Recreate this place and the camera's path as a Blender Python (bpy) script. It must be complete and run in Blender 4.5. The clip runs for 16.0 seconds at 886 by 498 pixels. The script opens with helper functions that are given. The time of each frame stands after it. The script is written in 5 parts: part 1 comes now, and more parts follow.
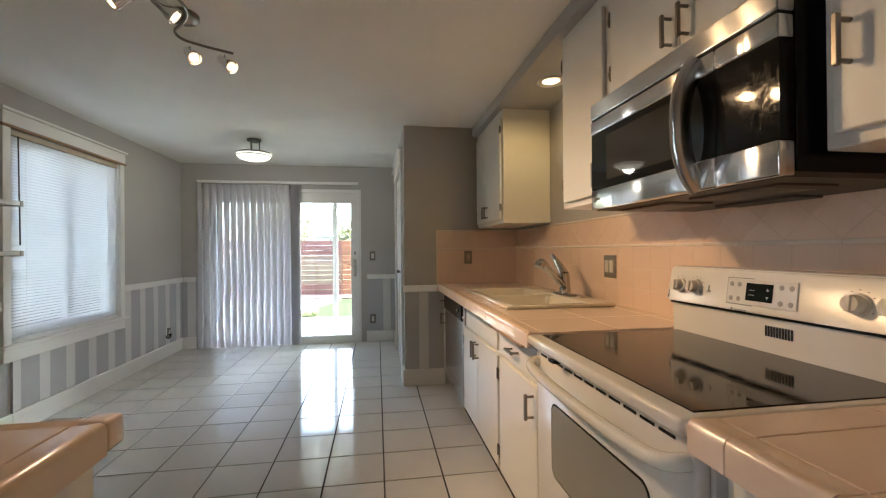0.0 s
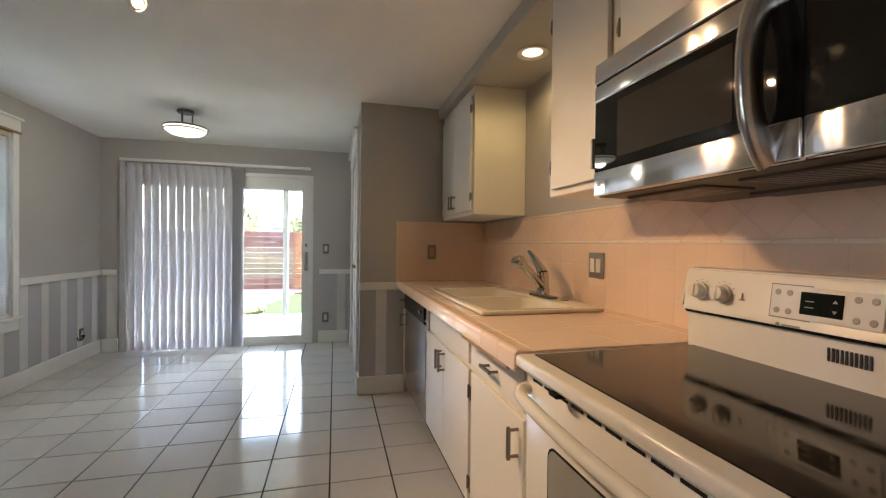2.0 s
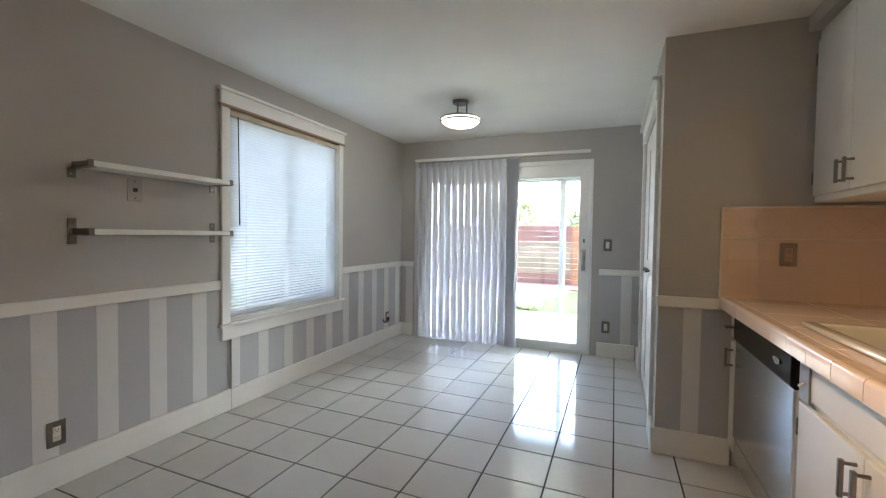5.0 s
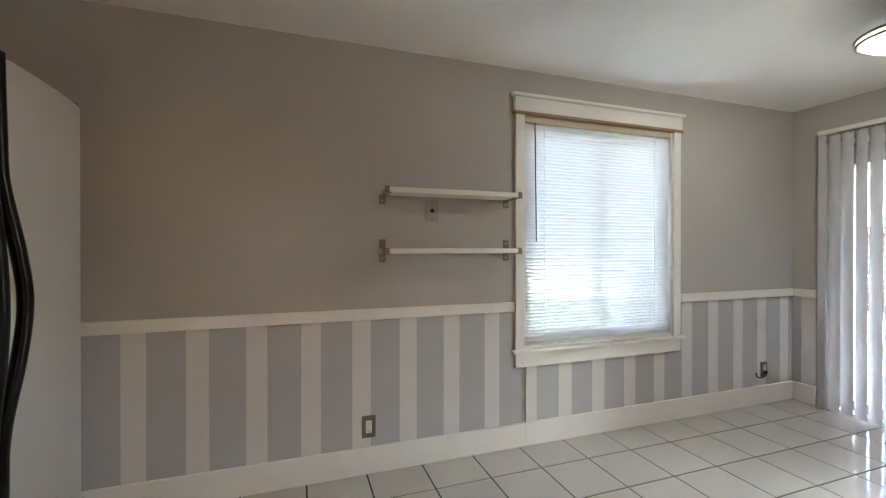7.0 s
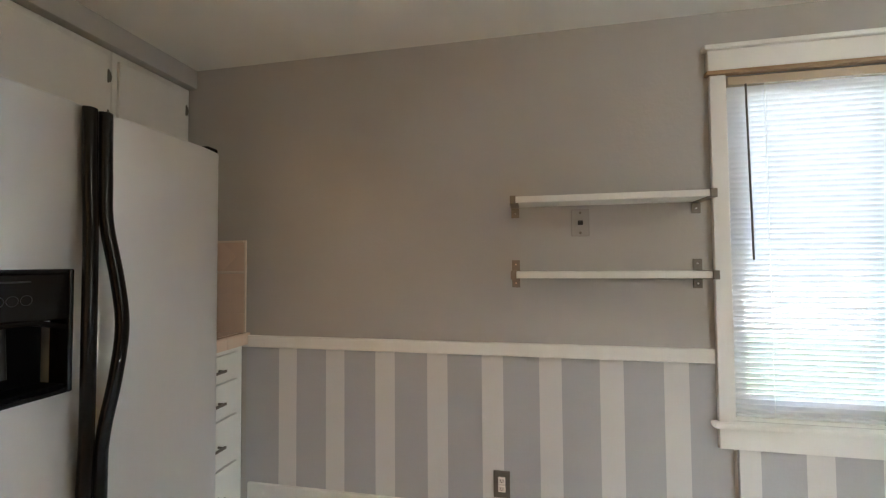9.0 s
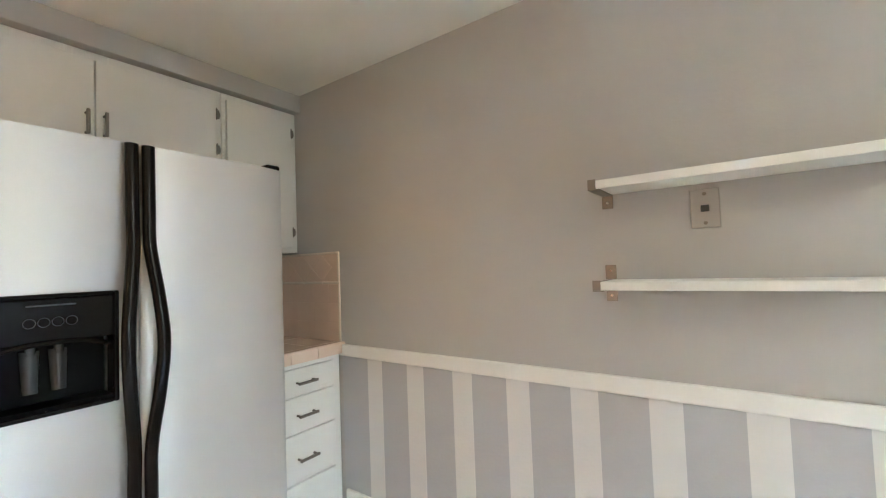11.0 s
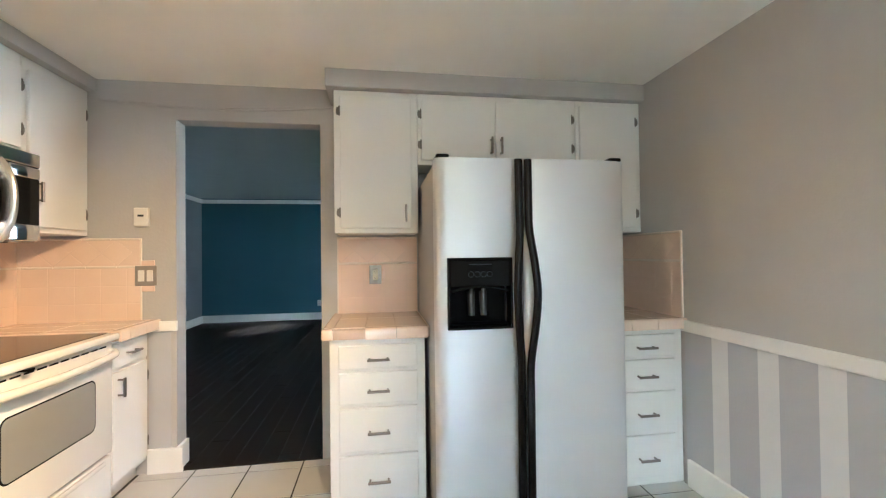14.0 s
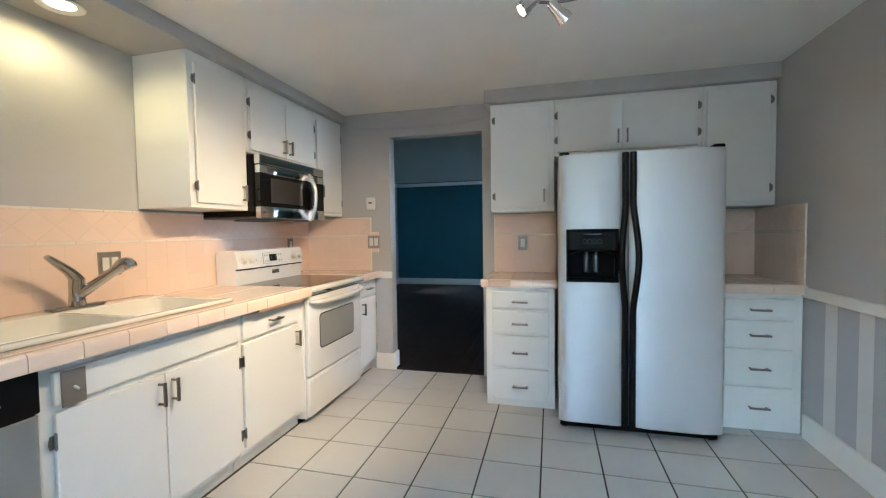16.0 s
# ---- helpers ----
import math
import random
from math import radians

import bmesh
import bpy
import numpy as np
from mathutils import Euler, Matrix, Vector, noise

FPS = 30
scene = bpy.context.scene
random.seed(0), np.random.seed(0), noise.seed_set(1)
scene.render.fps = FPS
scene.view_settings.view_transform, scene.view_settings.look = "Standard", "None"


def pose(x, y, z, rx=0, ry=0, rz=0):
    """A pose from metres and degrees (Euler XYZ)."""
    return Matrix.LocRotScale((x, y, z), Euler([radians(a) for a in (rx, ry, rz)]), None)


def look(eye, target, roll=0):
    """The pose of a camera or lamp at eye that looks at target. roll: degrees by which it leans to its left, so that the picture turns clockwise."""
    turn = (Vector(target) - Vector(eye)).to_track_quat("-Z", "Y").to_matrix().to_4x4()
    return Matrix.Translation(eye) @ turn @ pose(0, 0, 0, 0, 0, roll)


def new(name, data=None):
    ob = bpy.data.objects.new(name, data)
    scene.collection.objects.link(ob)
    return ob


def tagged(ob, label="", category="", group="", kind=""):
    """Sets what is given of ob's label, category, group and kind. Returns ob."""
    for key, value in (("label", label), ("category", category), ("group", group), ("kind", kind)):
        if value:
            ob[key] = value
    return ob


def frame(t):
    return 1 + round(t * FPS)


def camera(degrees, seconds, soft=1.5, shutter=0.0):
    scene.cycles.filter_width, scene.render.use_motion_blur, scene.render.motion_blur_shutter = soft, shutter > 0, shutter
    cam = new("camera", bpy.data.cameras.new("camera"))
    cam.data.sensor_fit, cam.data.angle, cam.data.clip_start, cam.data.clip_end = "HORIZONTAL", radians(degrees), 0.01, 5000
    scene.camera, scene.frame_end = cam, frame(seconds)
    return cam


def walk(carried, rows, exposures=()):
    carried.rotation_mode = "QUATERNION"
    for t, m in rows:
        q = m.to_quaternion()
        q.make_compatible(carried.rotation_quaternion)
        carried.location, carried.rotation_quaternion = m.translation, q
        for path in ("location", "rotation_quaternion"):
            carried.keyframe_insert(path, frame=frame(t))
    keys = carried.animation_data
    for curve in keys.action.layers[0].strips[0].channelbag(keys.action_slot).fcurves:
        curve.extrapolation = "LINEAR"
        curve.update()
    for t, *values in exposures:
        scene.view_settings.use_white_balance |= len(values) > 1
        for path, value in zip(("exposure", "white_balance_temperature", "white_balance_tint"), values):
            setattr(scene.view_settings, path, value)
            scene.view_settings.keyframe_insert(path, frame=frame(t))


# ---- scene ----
cam = camera(93.2, 16.0, soft=1.2)
PATH = [
    (0, (0.165, -0.133, 1.204), (0.476, 1.843, 1.211), -0.5),
    (0.5, (0.161, -0.119, 1.204), (0.524, 1.848, 1.178), -0.1),
    (1, (0.146, -0.031, 1.193), (0.544, 1.929, 1.164), 0.0),
    (1.5, (0.165, 0.142, 1.208), (0.573, 2.1, 1.178), -0.1),
    (2, (0.208, 0.234, 1.198), (0.709, 2.17, 1.18), 0.6),
    (2.5, (0.234, 0.265, 1.198), (0.91, 2.148, 1.195), 0.2),
    (3, (0.24, 0.306, 1.199), (0.913, 2.19, 1.161), 0.5),
    (3.5, (0.229, 0.423, 1.191), (0.837, 2.327, 1.137), 1.4),
    (4, (0.182, 0.671, 1.201), (0.594, 2.628, 1.171), 1.4),
    (4.5, (0.136, 0.806, 1.206), (0.002, 2.801, 1.149), 0.8),
    (5, (0.171, 0.982, 1.212), (-0.587, 2.832, 1.149), 0.8),
    (5.2, (0.171, 1.031, 1.2), (-0.759, 2.801, 1.141), 0.6),
    (7.3, (0.007, 1.837, 1.23), (-1.899, 2.441, 1.229), -0.0),
    (7.5, (-0.015, 1.901, 1.229), (-1.92, 2.509, 1.237), -0.0),
    (8, (-0.129, 2.052, 1.248), (-2.092, 2.382, 1.447), 0.9),
    (8.5, (-0.231, 2.14, 1.247), (-2.225, 2.019, 1.343), -1.9),
    (8.7, (-0.252, 2.173, 1.253), (-2.235, 1.923, 1.328), -1.4),
    (10.8, (-0.688, 2.518, 1.282), (-2.393, 1.478, 1.367), -1.8),
    (11, (-0.73, 2.541, 1.29), (-2.359, 1.384, 1.37), -2.1),
    (11.5, (-0.756, 2.567, 1.298), (-2.046, 1.042, 1.393), -2.1),
    (12, (-0.769, 2.639, 1.276), (-1.737, 0.892, 1.374), -1.4),
    (12.5, (-0.77, 2.658, 1.27), (-1.498, 0.797, 1.35), -1.2),
    (13, (-0.746, 2.682, 1.281), (-1.285, 0.757, 1.335), -1.2),
    (13.5, (-0.696, 2.749, 1.28), (-1.172, 0.806, 1.305), -0.7),
    (14, (-0.586, 2.861, 1.268), (-0.892, 0.885, 1.296), -0.7),
    (14.5, (-0.555, 3.029, 1.282), (-0.56, 1.031, 1.351), -0.3),
    (15, (-0.67, 3.282, 1.257), (-0.427, 1.297, 1.281), 0.6),
    (15.5, (-0.731, 3.481, 1.272), (-0.313, 1.525, 1.291), -0.6),
    (16, (-0.794, 3.688, 1.251), (-0.295, 1.753, 1.168), -0.8),
]
walk(cam, [(t, look(eye, target, roll)) for t, eye, target, roll in PATH],
     [(0, 5.65, 5550, 0), (3.5, 5.62, 5700, 4), (4.4, 5.55, 5300, 2), (5, 5.9, 5350, 1), (8, 6.1, 5750, 2), (8.7, 6.2, 5750, 2), (11, 7.15, 5350, -1), (12, 7.25, 5200, -2), (13, 7.33, 5250, -4), (14.5, 7.0, 4800, -5), (16, 6.57, 4400, -7)])

# ---- light ----
world = bpy.data.worlds.new("world")
scene.world = world
world.use_nodes = True
wn = world.node_tree
sky = wn.nodes.new("ShaderNodeTexSky")
sky.sky_type = "NISHITA"
sky.sun_disc = False
sky.sun_elevation = radians(48)
sky.sun_rotation = radians(60)
sky.air_density, sky.dust_density, sky.ozone_density = 0.7, 9.0, 0.6
wn.nodes["Background"].inputs["Strength"].default_value = 0.115
wn.links.new(sky.outputs["Color"], wn.nodes["Background"].inputs["Color"])

sun_data = bpy.data.lights.new("sun", "SUN")
sun_data.energy, sun_data.angle, sun_data.color = 1.1, radians(20), (1.0, 0.96, 0.9)
sun = new("sun", sun_data)
sun.matrix_world = pose(0, 0, 8, 42, 0, 120)


def spot_lamp(name, eye, target, watts, degrees, colour, size=0.03, blend=0.5):
    data = bpy.data.lights.new(name, "SPOT")
    data.energy, data.spot_size, data.spot_blend, data.color, data.shadow_soft_size = watts, radians(degrees), blend, colour, size
    lamp = new(name, data)
    lamp.matrix_world = look(eye, target)
    return lamp


def point_lamp(name, eye, watts, colour, size):
    data = bpy.data.lights.new(name, "POINT")
    data.energy, data.color, data.shadow_soft_size = watts, colour, size
    lamp = new(name, data)
    lamp.location = eye
    return lamp


WARM = (1.0, 0.565, 0.265)
RECESS = (1.235, 2.316, 2.245)
DOME = (-1.035, 4.27)
BULBS = [((-0.867, 1.689, 2.185), (-2.2, 1.0, 0.9), 0.09), ((-0.667, 1.799, 2.2), (1.35, 2.25, 0.5), 1.06),
         ((-0.751, 2.187, 2.2), (0.98, 0.5, 0.3), 1.5), ((-0.596, 2.278, 2.2), (1.35, 1.3, 0.55), 1.08)]
HEADS = [(Vector(p) - (Vector(q) - Vector(p)).normalized() * 0.072, q, w) for p, q, w in BULBS]
for eye, target, watts in HEADS:
    way = (Vector(target) - Vector(eye)).normalized()
    spot_lamp("track_spot", Vector(eye) + way * 0.083, Vector(eye) + way, watts, 76, WARM, 0.014, 0.9)
spot_lamp("recessed_bulb", (RECESS[0], RECESS[1], RECESS[2] + 0.005), (RECESS[0], RECESS[1], 0), 0.52, 172, (1.0, 0.61, 0.22), 0.045, 0.6)
point_lamp("dome_bulb", (DOME[0], DOME[1], 2.125), 0.28, (1.0, 0.82, 0.62), 0.06)

# ---- materials ----


def mat(name, colour, rough=0.5, metal=0.0, vary=0.06, scale=6.0, fine=0.0, fine_scale=120.0, bump=0.0, bump_scale=60.0, spec=0.5, coat=0.0,
        island=0.0, rand=0.0, stretch=(1, 1, 1), rough_vary=0.0):
    m = bpy.data.materials.new(name)
    m.use_nodes = True
    t = m.node_tree
    b = t.nodes["Principled BSDF"]
    b.inputs["Roughness"].default_value, b.inputs["Metallic"].default_value = rough, metal
    b.inputs["Specular IOR Level"].default_value = spec
    b.inputs["Coat Weight"].default_value = coat
    co = t.nodes.new("ShaderNodeTexCoord")
    mp = t.nodes.new("ShaderNodeMapping")
    mp.inputs["Scale"].default_value = stretch
    t.links.new(co.outputs["Object"], mp.inputs["Vector"])
    big = t.nodes.new("ShaderNodeTexNoise")
    big.inputs["Scale"].default_value, big.inputs["Detail"].default_value = scale, 5
    t.links.new(mp.outputs["Vector"], big.inputs["Vector"])
    small = t.nodes.new("ShaderNodeTexNoise")
    small.inputs["Scale"].default_value, small.inputs["Detail"].default_value = fine_scale, 3
    t.links.new(mp.outputs["Vector"], small.inputs["Vector"])

    def math_node(op, a, c):
        n = t.nodes.new("ShaderNodeMath")
        n.operation = op
        for k, v in ((0, a), (1, c)):
            if isinstance(v, (int, float)):
                n.inputs[k].default_value = v
            else:
                t.links.new(v, n.inputs[k])
        return n.outputs[0]
    value = math_node("MULTIPLY_ADD", big.outputs["Fac"], vary * 2)
    value.node.inputs[2].default_value = 1.0 - vary
    f = math_node("MULTIPLY_ADD", small.outputs["Fac"], fine * 2)
    f.node.inputs[2].default_value = 1.0 - fine
    value = math_node("MULTIPLY", value, f)
    if rand:
        info = t.nodes.new("ShaderNodeObjectInfo")
        r = math_node("MULTIPLY_ADD", info.outputs["Random"], rand * 2)
        r.node.inputs[2].default_value = 1.0 - rand
        value = math_node("MULTIPLY", value, r)
    if island:
        geo = t.nodes.new("ShaderNodeNewGeometry")
        r = math_node("MULTIPLY_ADD", geo.outputs["Random Per Island"], island * 2)
        r.node.inputs[2].default_value = 1.0 - island
        value = math_node("MULTIPLY", value, r)
    mix = t.nodes.new("ShaderNodeVectorMath")
    mix.operation = "SCALE"
    mix.inputs[0].default_value = colour
    t.links.new(value, mix.inputs["Scale"])
    t.links.new(mix.outputs[0], b.inputs["Base Color"])
    if rough_vary:
        r = math_node("MULTIPLY_ADD", big.outputs["Fac"], rough_vary * 2)
        r.node.inputs[2].default_value = rough - rough_vary
        t.links.new(r, b.inputs["Roughness"])
    if bump:
        bn = t.nodes.new("ShaderNodeTexNoise")
        bn.inputs["Scale"].default_value, bn.inputs["Detail"].default_value = bump_scale, 4
        t.links.new(mp.outputs["Vector"], bn.inputs["Vector"])
        bp = t.nodes.new("ShaderNodeBump")
        bp.inputs["Strength"].default_value, bp.inputs["Distance"].default_value = bump, 0.004
        t.links.new(bn.outputs["Fac"], bp.inputs["Height"])
        t.links.new(bp.outputs["Normal"], b.inputs["Normal"])
    return m


def glow(name, colour, strength):
    m = bpy.data.materials.new(name)
    m.use_nodes = True
    b = m.node_tree.nodes["Principled BSDF"]
    b.inputs["Base Color"].default_value = (0.8, 0.8, 0.8, 1)
    b.inputs["Emission Color"].default_value = (*colour, 1)
    b.inputs["Emission Strength"].default_value = strength
    return m


def glass_mat(name, rough=0.0, tint=(0.95, 0.97, 0.96)):
    m = bpy.data.materials.new(name)
    m.use_nodes = True
    t = m.node_tree
    t.nodes.remove(t.nodes["Principled BSDF"])
    clear = t.nodes.new("ShaderNodeBsdfTransparent")
    clear.inputs["Color"].default_value = (*tint, 1)
    shine = t.nodes.new("ShaderNodeBsdfGlossy")
    shine.inputs["Roughness"].default_value = rough
    fresnel = t.nodes.new("ShaderNodeFresnel")
    fresnel.inputs["IOR"].default_value = 1.45
    mixer = t.nodes.new("ShaderNodeMixShader")
    t.links.new(fresnel.outputs[0], mixer.inputs[0])
    t.links.new(clear.outputs[0], mixer.inputs[1])
    t.links.new(shine.outputs[0], mixer.inputs[2])
    t.links.new(mixer.outputs[0], t.nodes["Material Output"].inputs["Surface"])
    return m


def sheer_mat(name, colour, through_part):
    """Thin vinyl that lets part of the daylight through."""
    m = bpy.data.materials.new(name)
    m.use_nodes = True
    t = m.node_tree
    b = t.nodes["Principled BSDF"]
    b.inputs["Base Color"].default_value = (*colour, 1)
    b.inputs["Roughness"].default_value = 0.5
    tr = t.nodes.new("ShaderNodeBsdfTranslucent")
    tr.inputs["Color"].default_value = (*colour, 1)
    mixer = t.nodes.new("ShaderNodeMixShader")
    mixer.inputs[0].default_value = through_part
    t.links.new(b.outputs[0], mixer.inputs[1])
    t.links.new(tr.outputs[0], mixer.inputs[2])
    t.links.new(mixer.outputs[0], t.nodes["Material Output"].inputs["Surface"])
    return m


WALL = mat("grey_wall_paint", (0.47, 0.455, 0.438), 0.75, vary=0.05, scale=1.5, bump=0.25, bump_scale=70, spec=0.3)
WAINSCOT = mat("blue_grey_wall_paint", (0.47, 0.472, 0.49), 0.75, vary=0.04, scale=2, bump=0.25, bump_scale=70, spec=0.3)
STRIPE = mat("pale_grey_stripe_paint", (0.70, 0.69, 0.675), 0.7, vary=0.04, scale=2, bump=0.25, bump_scale=70, spec=0.3)
CEILING = mat("off_white_ceiling_paint", (0.88, 0.868, 0.82), 0.9, vary=0.05, scale=3, bump=0.3, bump_scale=28, spec=0.15)
WHITE = mat("white_enamel_paint", (0.82, 0.81, 0.78), 0.42, vary=0.03, scale=3, fine=0.02, bump=0.08, bump_scale=25)
CABINET = mat("white_cabinet_paint", (0.78, 0.77, 0.73), 0.38, vary=0.03, scale=2.5, fine=0.02, bump=0.06, bump_scale=18)
FLOOR_TILE = mat("white_glazed_floor_tile", (0.59, 0.577, 0.552), 0.10, spec=0.42, vary=0.06, scale=5, fine=0.02, bump=0.05, bump_scale=14, rand=0.04, rough_vary=0.05)
GROUT = mat("dark_grey_grout", (0.035, 0.032, 0.03), 0.95, vary=0.25, scale=8, bump=0.4, bump_scale=150)
PEACH = mat("peach_glazed_tile", (0.75, 0.58, 0.46), 0.32, spec=0.3, vary=0.05, scale=4, fine=0.02, bump=0.05, bump_scale=12, rand=0.013, island=0.013)
PEACH_GROUT = mat("beige_tile_grout", (0.71, 0.552, 0.44), 0.9, vary=0.1, bump=0.2, bump_scale=150)
COUNTER_GROUT = mat("worn_brown_counter_grout", (0.52, 0.40, 0.31), 0.9, vary=0.3, scale=9, bump=0.2, bump_scale=150)
# same peach tile as the walls, colour paled for the reflected light on counters
COUNTER_TILE = mat("glossy_peach_tile_paled_by_sheen", (0.77, 0.62, 0.505), 0.13, vary=0.05, scale=4, fine=0.02, bump=0.06, bump_scale=9, rand=0.02)
LINER = mat("cream_liner_tile", (0.80, 0.70, 0.60), 0.2, vary=0.04, island=0.03)
NICKEL = mat("brushed_nickel", (0.24, 0.215, 0.187), 0.32, 1.0, vary=0.06, scale=30)
PEWTER = mat("dark_pewter_metal", (0.20, 0.185, 0.165), 0.4, 1.0, vary=0.1, scale=40)
CHROME = mat("polished_chrome", (0.80, 0.80, 0.80), 0.07, 1.0, vary=0.02)
STEEL = mat("brushed_stainless_steel", (0.70, 0.69, 0.675), 0.13, 1.0, vary=0.04, scale=3, fine=0.06, fine_scale=20, stretch=(1, 1, 30))
DW_STEEL = mat("satin_dishwasher_steel", (0.64, 0.64, 0.635), 0.27, 1.0, vary=0.04, scale=3, fine=0.05, fine_scale=20, stretch=(1, 1, 30))
FRIDGE = mat("satin_silver_fridge_steel", (0.64, 0.645, 0.648), 0.45, 0.6, vary=0.03, scale=2, fine=0.03, fine_scale=300, bump=0.03, bump_scale=400)



def brush(material, amount=1.0):
    """Brushing that runs level, so that highlights draw out upright."""
    t = material.node_tree
    tan = t.nodes.new("ShaderNodeTangent")
    tan.direction_type, tan.axis = "RADIAL", "Z"
    t.links.new(tan.outputs[0], t.nodes["Principled BSDF"].inputs["Tangent"])
    t.nodes["Principled BSDF"].inputs["Anisotropic"].default_value = amount
    t.nodes["Principled BSDF"].inputs["Anisotropic Rotation"].default_value = 0.25


brush(STEEL)
BLACK = mat("black_appliance_plastic", (0.005, 0.005, 0.0055), 0.22, vary=0.1, spec=0.2)
BLACK_GLOSS = mat("black_glass", (0.008, 0.008, 0.008), 0.02, vary=0.1, spec=0.28)
SMUDGED = mat("smudged_black_glass", (0.008, 0.008, 0.008), 0.08, vary=0.1, spec=0.2)


def smudge(material, scale, low, high):
    """Wiped finger marks that only change the gloss."""
    t = material.node_tree
    co = t.nodes.new("ShaderNodeTexCoord")
    n = t.nodes.new("ShaderNodeTexNoise")
    n.inputs["Scale"].default_value, n.inputs["Detail"].default_value, n.inputs["Distortion"].default_value = scale, 7, 1.3
    t.links.new(co.outputs["Object"], n.inputs["Vector"])
    r = t.nodes.new("ShaderNodeMapRange")
    r.inputs["From Min"].default_value, r.inputs["From Max"].default_value = 0.36, 0.78
    r.inputs["To Min"].default_value, r.inputs["To Max"].default_value = low, high
    t.links.new(n.outputs["Fac"], r.inputs["Value"])
    t.links.new(r.outputs[0], t.nodes["Principled BSDF"].inputs["Roughness"])


smudge(SMUDGED, 55, 0.02, 0.12)
MW_GLASS = mat("smoked_microwave_glass", (0.04, 0.035, 0.030), 0.02, vary=0.1, spec=0.35)
DARK_METAL = mat("dark_grey_vent_metal", (0.10, 0.085, 0.07), 0.5, 0.6, vary=0.15)
COOKTOP = mat("black_ceramic_cooktop", (0.014, 0.011, 0.009), 0.07, vary=0.2, scale=10, spec=0.36)
smudge(COOKTOP, 16, 0.04, 0.17)
STOVE = mat("white_stove_enamel", (0.78, 0.765, 0.73), 0.2, vary=0.02, scale=3, coat=0.2)
OVEN_GLASS = mat("grey_oven_window_glass", (0.30, 0.295, 0.28), 0.15, vary=0.05, spec=0.6)
SINK = mat("cream_enamel_sink", (0.74, 0.70, 0.60), 0.14, vary=0.03, scale=5, coat=0.3)
PLASTIC = mat("ivory_plastic", (0.70, 0.67, 0.60), 0.4, vary=0.03)
# polished chrome with the dark reflections of the faucet put into its grey
FAUCET = mat("chrome_darkened_for_reflections", (0.50, 0.49, 0.48), 0.1, 1.0, vary=0.05, scale=20)
TAN = mat("tan_enamel", (0.52, 0.44, 0.32), 0.5, vary=0.06, scale=12)
PHONE_PLATE = mat("satin_steel_plate", (0.40, 0.38, 0.36), 0.55, 0.5, vary=0.05, scale=30)
BRONZE_PLATE = mat("brown_metal_plate", (0.33, 0.30, 0.265), 0.4, 0.7, vary=0.1, scale=30)
TEAL = mat("teal_blue_wall_paint", (0.026, 0.088, 0.122), 0.7, vary=0.05, scale=2, bump=0.25, bump_scale=60)
OTHER_WALL = mat("slate_grey_wall_paint", (0.22, 0.25, 0.27), 0.75, vary=0.05, scale=2, bump=0.25, bump_scale=60)
OTHER_CEIL = mat("pale_blue_grey_ceiling", (0.35, 0.38, 0.39), 0.9, vary=0.05, bump=0.5, bump_scale=45)
DARK_WOOD = mat("dark_walnut_floorboards", (0.016, 0.011, 0.008), 0.48, spec=0.2, vary=0.35, scale=3, fine=0.2, fine_scale=30, stretch=(1, 0.08, 1), rand=0.25, island=0.25)
GLASS = glass_mat("clear_window_glass")
FIBREGLASS = sheer_mat("translucent_roof_panel", (0.62, 0.61, 0.58), 0.28)
VINYL_WHITE = mat("white_vinyl_frame", (0.80, 0.80, 0.79), 0.35, vary=0.02)
BLIND = sheer_mat("white_vinyl_blind", (0.78, 0.79, 0.805), 0.085)
VBLIND = sheer_mat("pale_vertical_blind_vinyl", (0.60, 0.595, 0.635), 0.085)
BULB = glow("warm_lamp_bulb", (1.0, 0.6, 0.3), 0.09)
SATIN = mat("satin_steel", (0.62, 0.61, 0.595), 0.27, 1.0, vary=0.05, scale=20)
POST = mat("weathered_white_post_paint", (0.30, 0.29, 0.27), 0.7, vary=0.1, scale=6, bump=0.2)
BUTTON = mat("grey_touch_button", (0.36, 0.34, 0.32), 0.4, vary=0.05)
DOME_GLASS = glow("lit_opal_glass", (1.0, 0.84, 0.62), 0.05)
CONCRETE = mat("pale_patio_concrete", (0.075, 0.074, 0.072), 0.85, vary=0.12, scale=3, fine=0.05, bump=0.3, bump_scale=80)
GRASS = mat("green_lawn", (0.014, 0.022, 0.007), 0.9, vary=0.35, scale=6, fine=0.3, fine_scale=60, bump=0.8, bump_scale=60, spec=0.05)
MULCH = mat("red_bark_mulch", (0.07, 0.03, 0.026), 0.95, vary=0.3, scale=15, bump=0.8, bump_scale=60)
FENCE_RED = mat("red_brown_fence_board", (0.10, 0.04, 0.028), 0.8, vary=0.2, scale=4, stretch=(1, 10, 10), rand=0.15)
FENCE_TAN = mat("weathered_tan_fence_board", (0.13, 0.085, 0.055), 0.85, vary=0.25, scale=4, stretch=(1, 10, 10), rand=0.15)
FENCE_ORANGE = mat("orange_cedar_fence_board", (0.19, 0.075, 0.03), 0.8, vary=0.2, scale=4, stretch=(1, 10, 10), rand=0.15)
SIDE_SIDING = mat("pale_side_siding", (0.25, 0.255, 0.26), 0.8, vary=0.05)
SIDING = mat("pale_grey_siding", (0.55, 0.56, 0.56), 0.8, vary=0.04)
ROOFING = mat("grey_roof_shingles", (0.13, 0.13, 0.14), 0.9, vary=0.2, scale=10)
LEAF = mat("yellow_green_foliage", (0.30, 0.30, 0.17), 0.7, vary=0.3, scale=4, island=0.35)
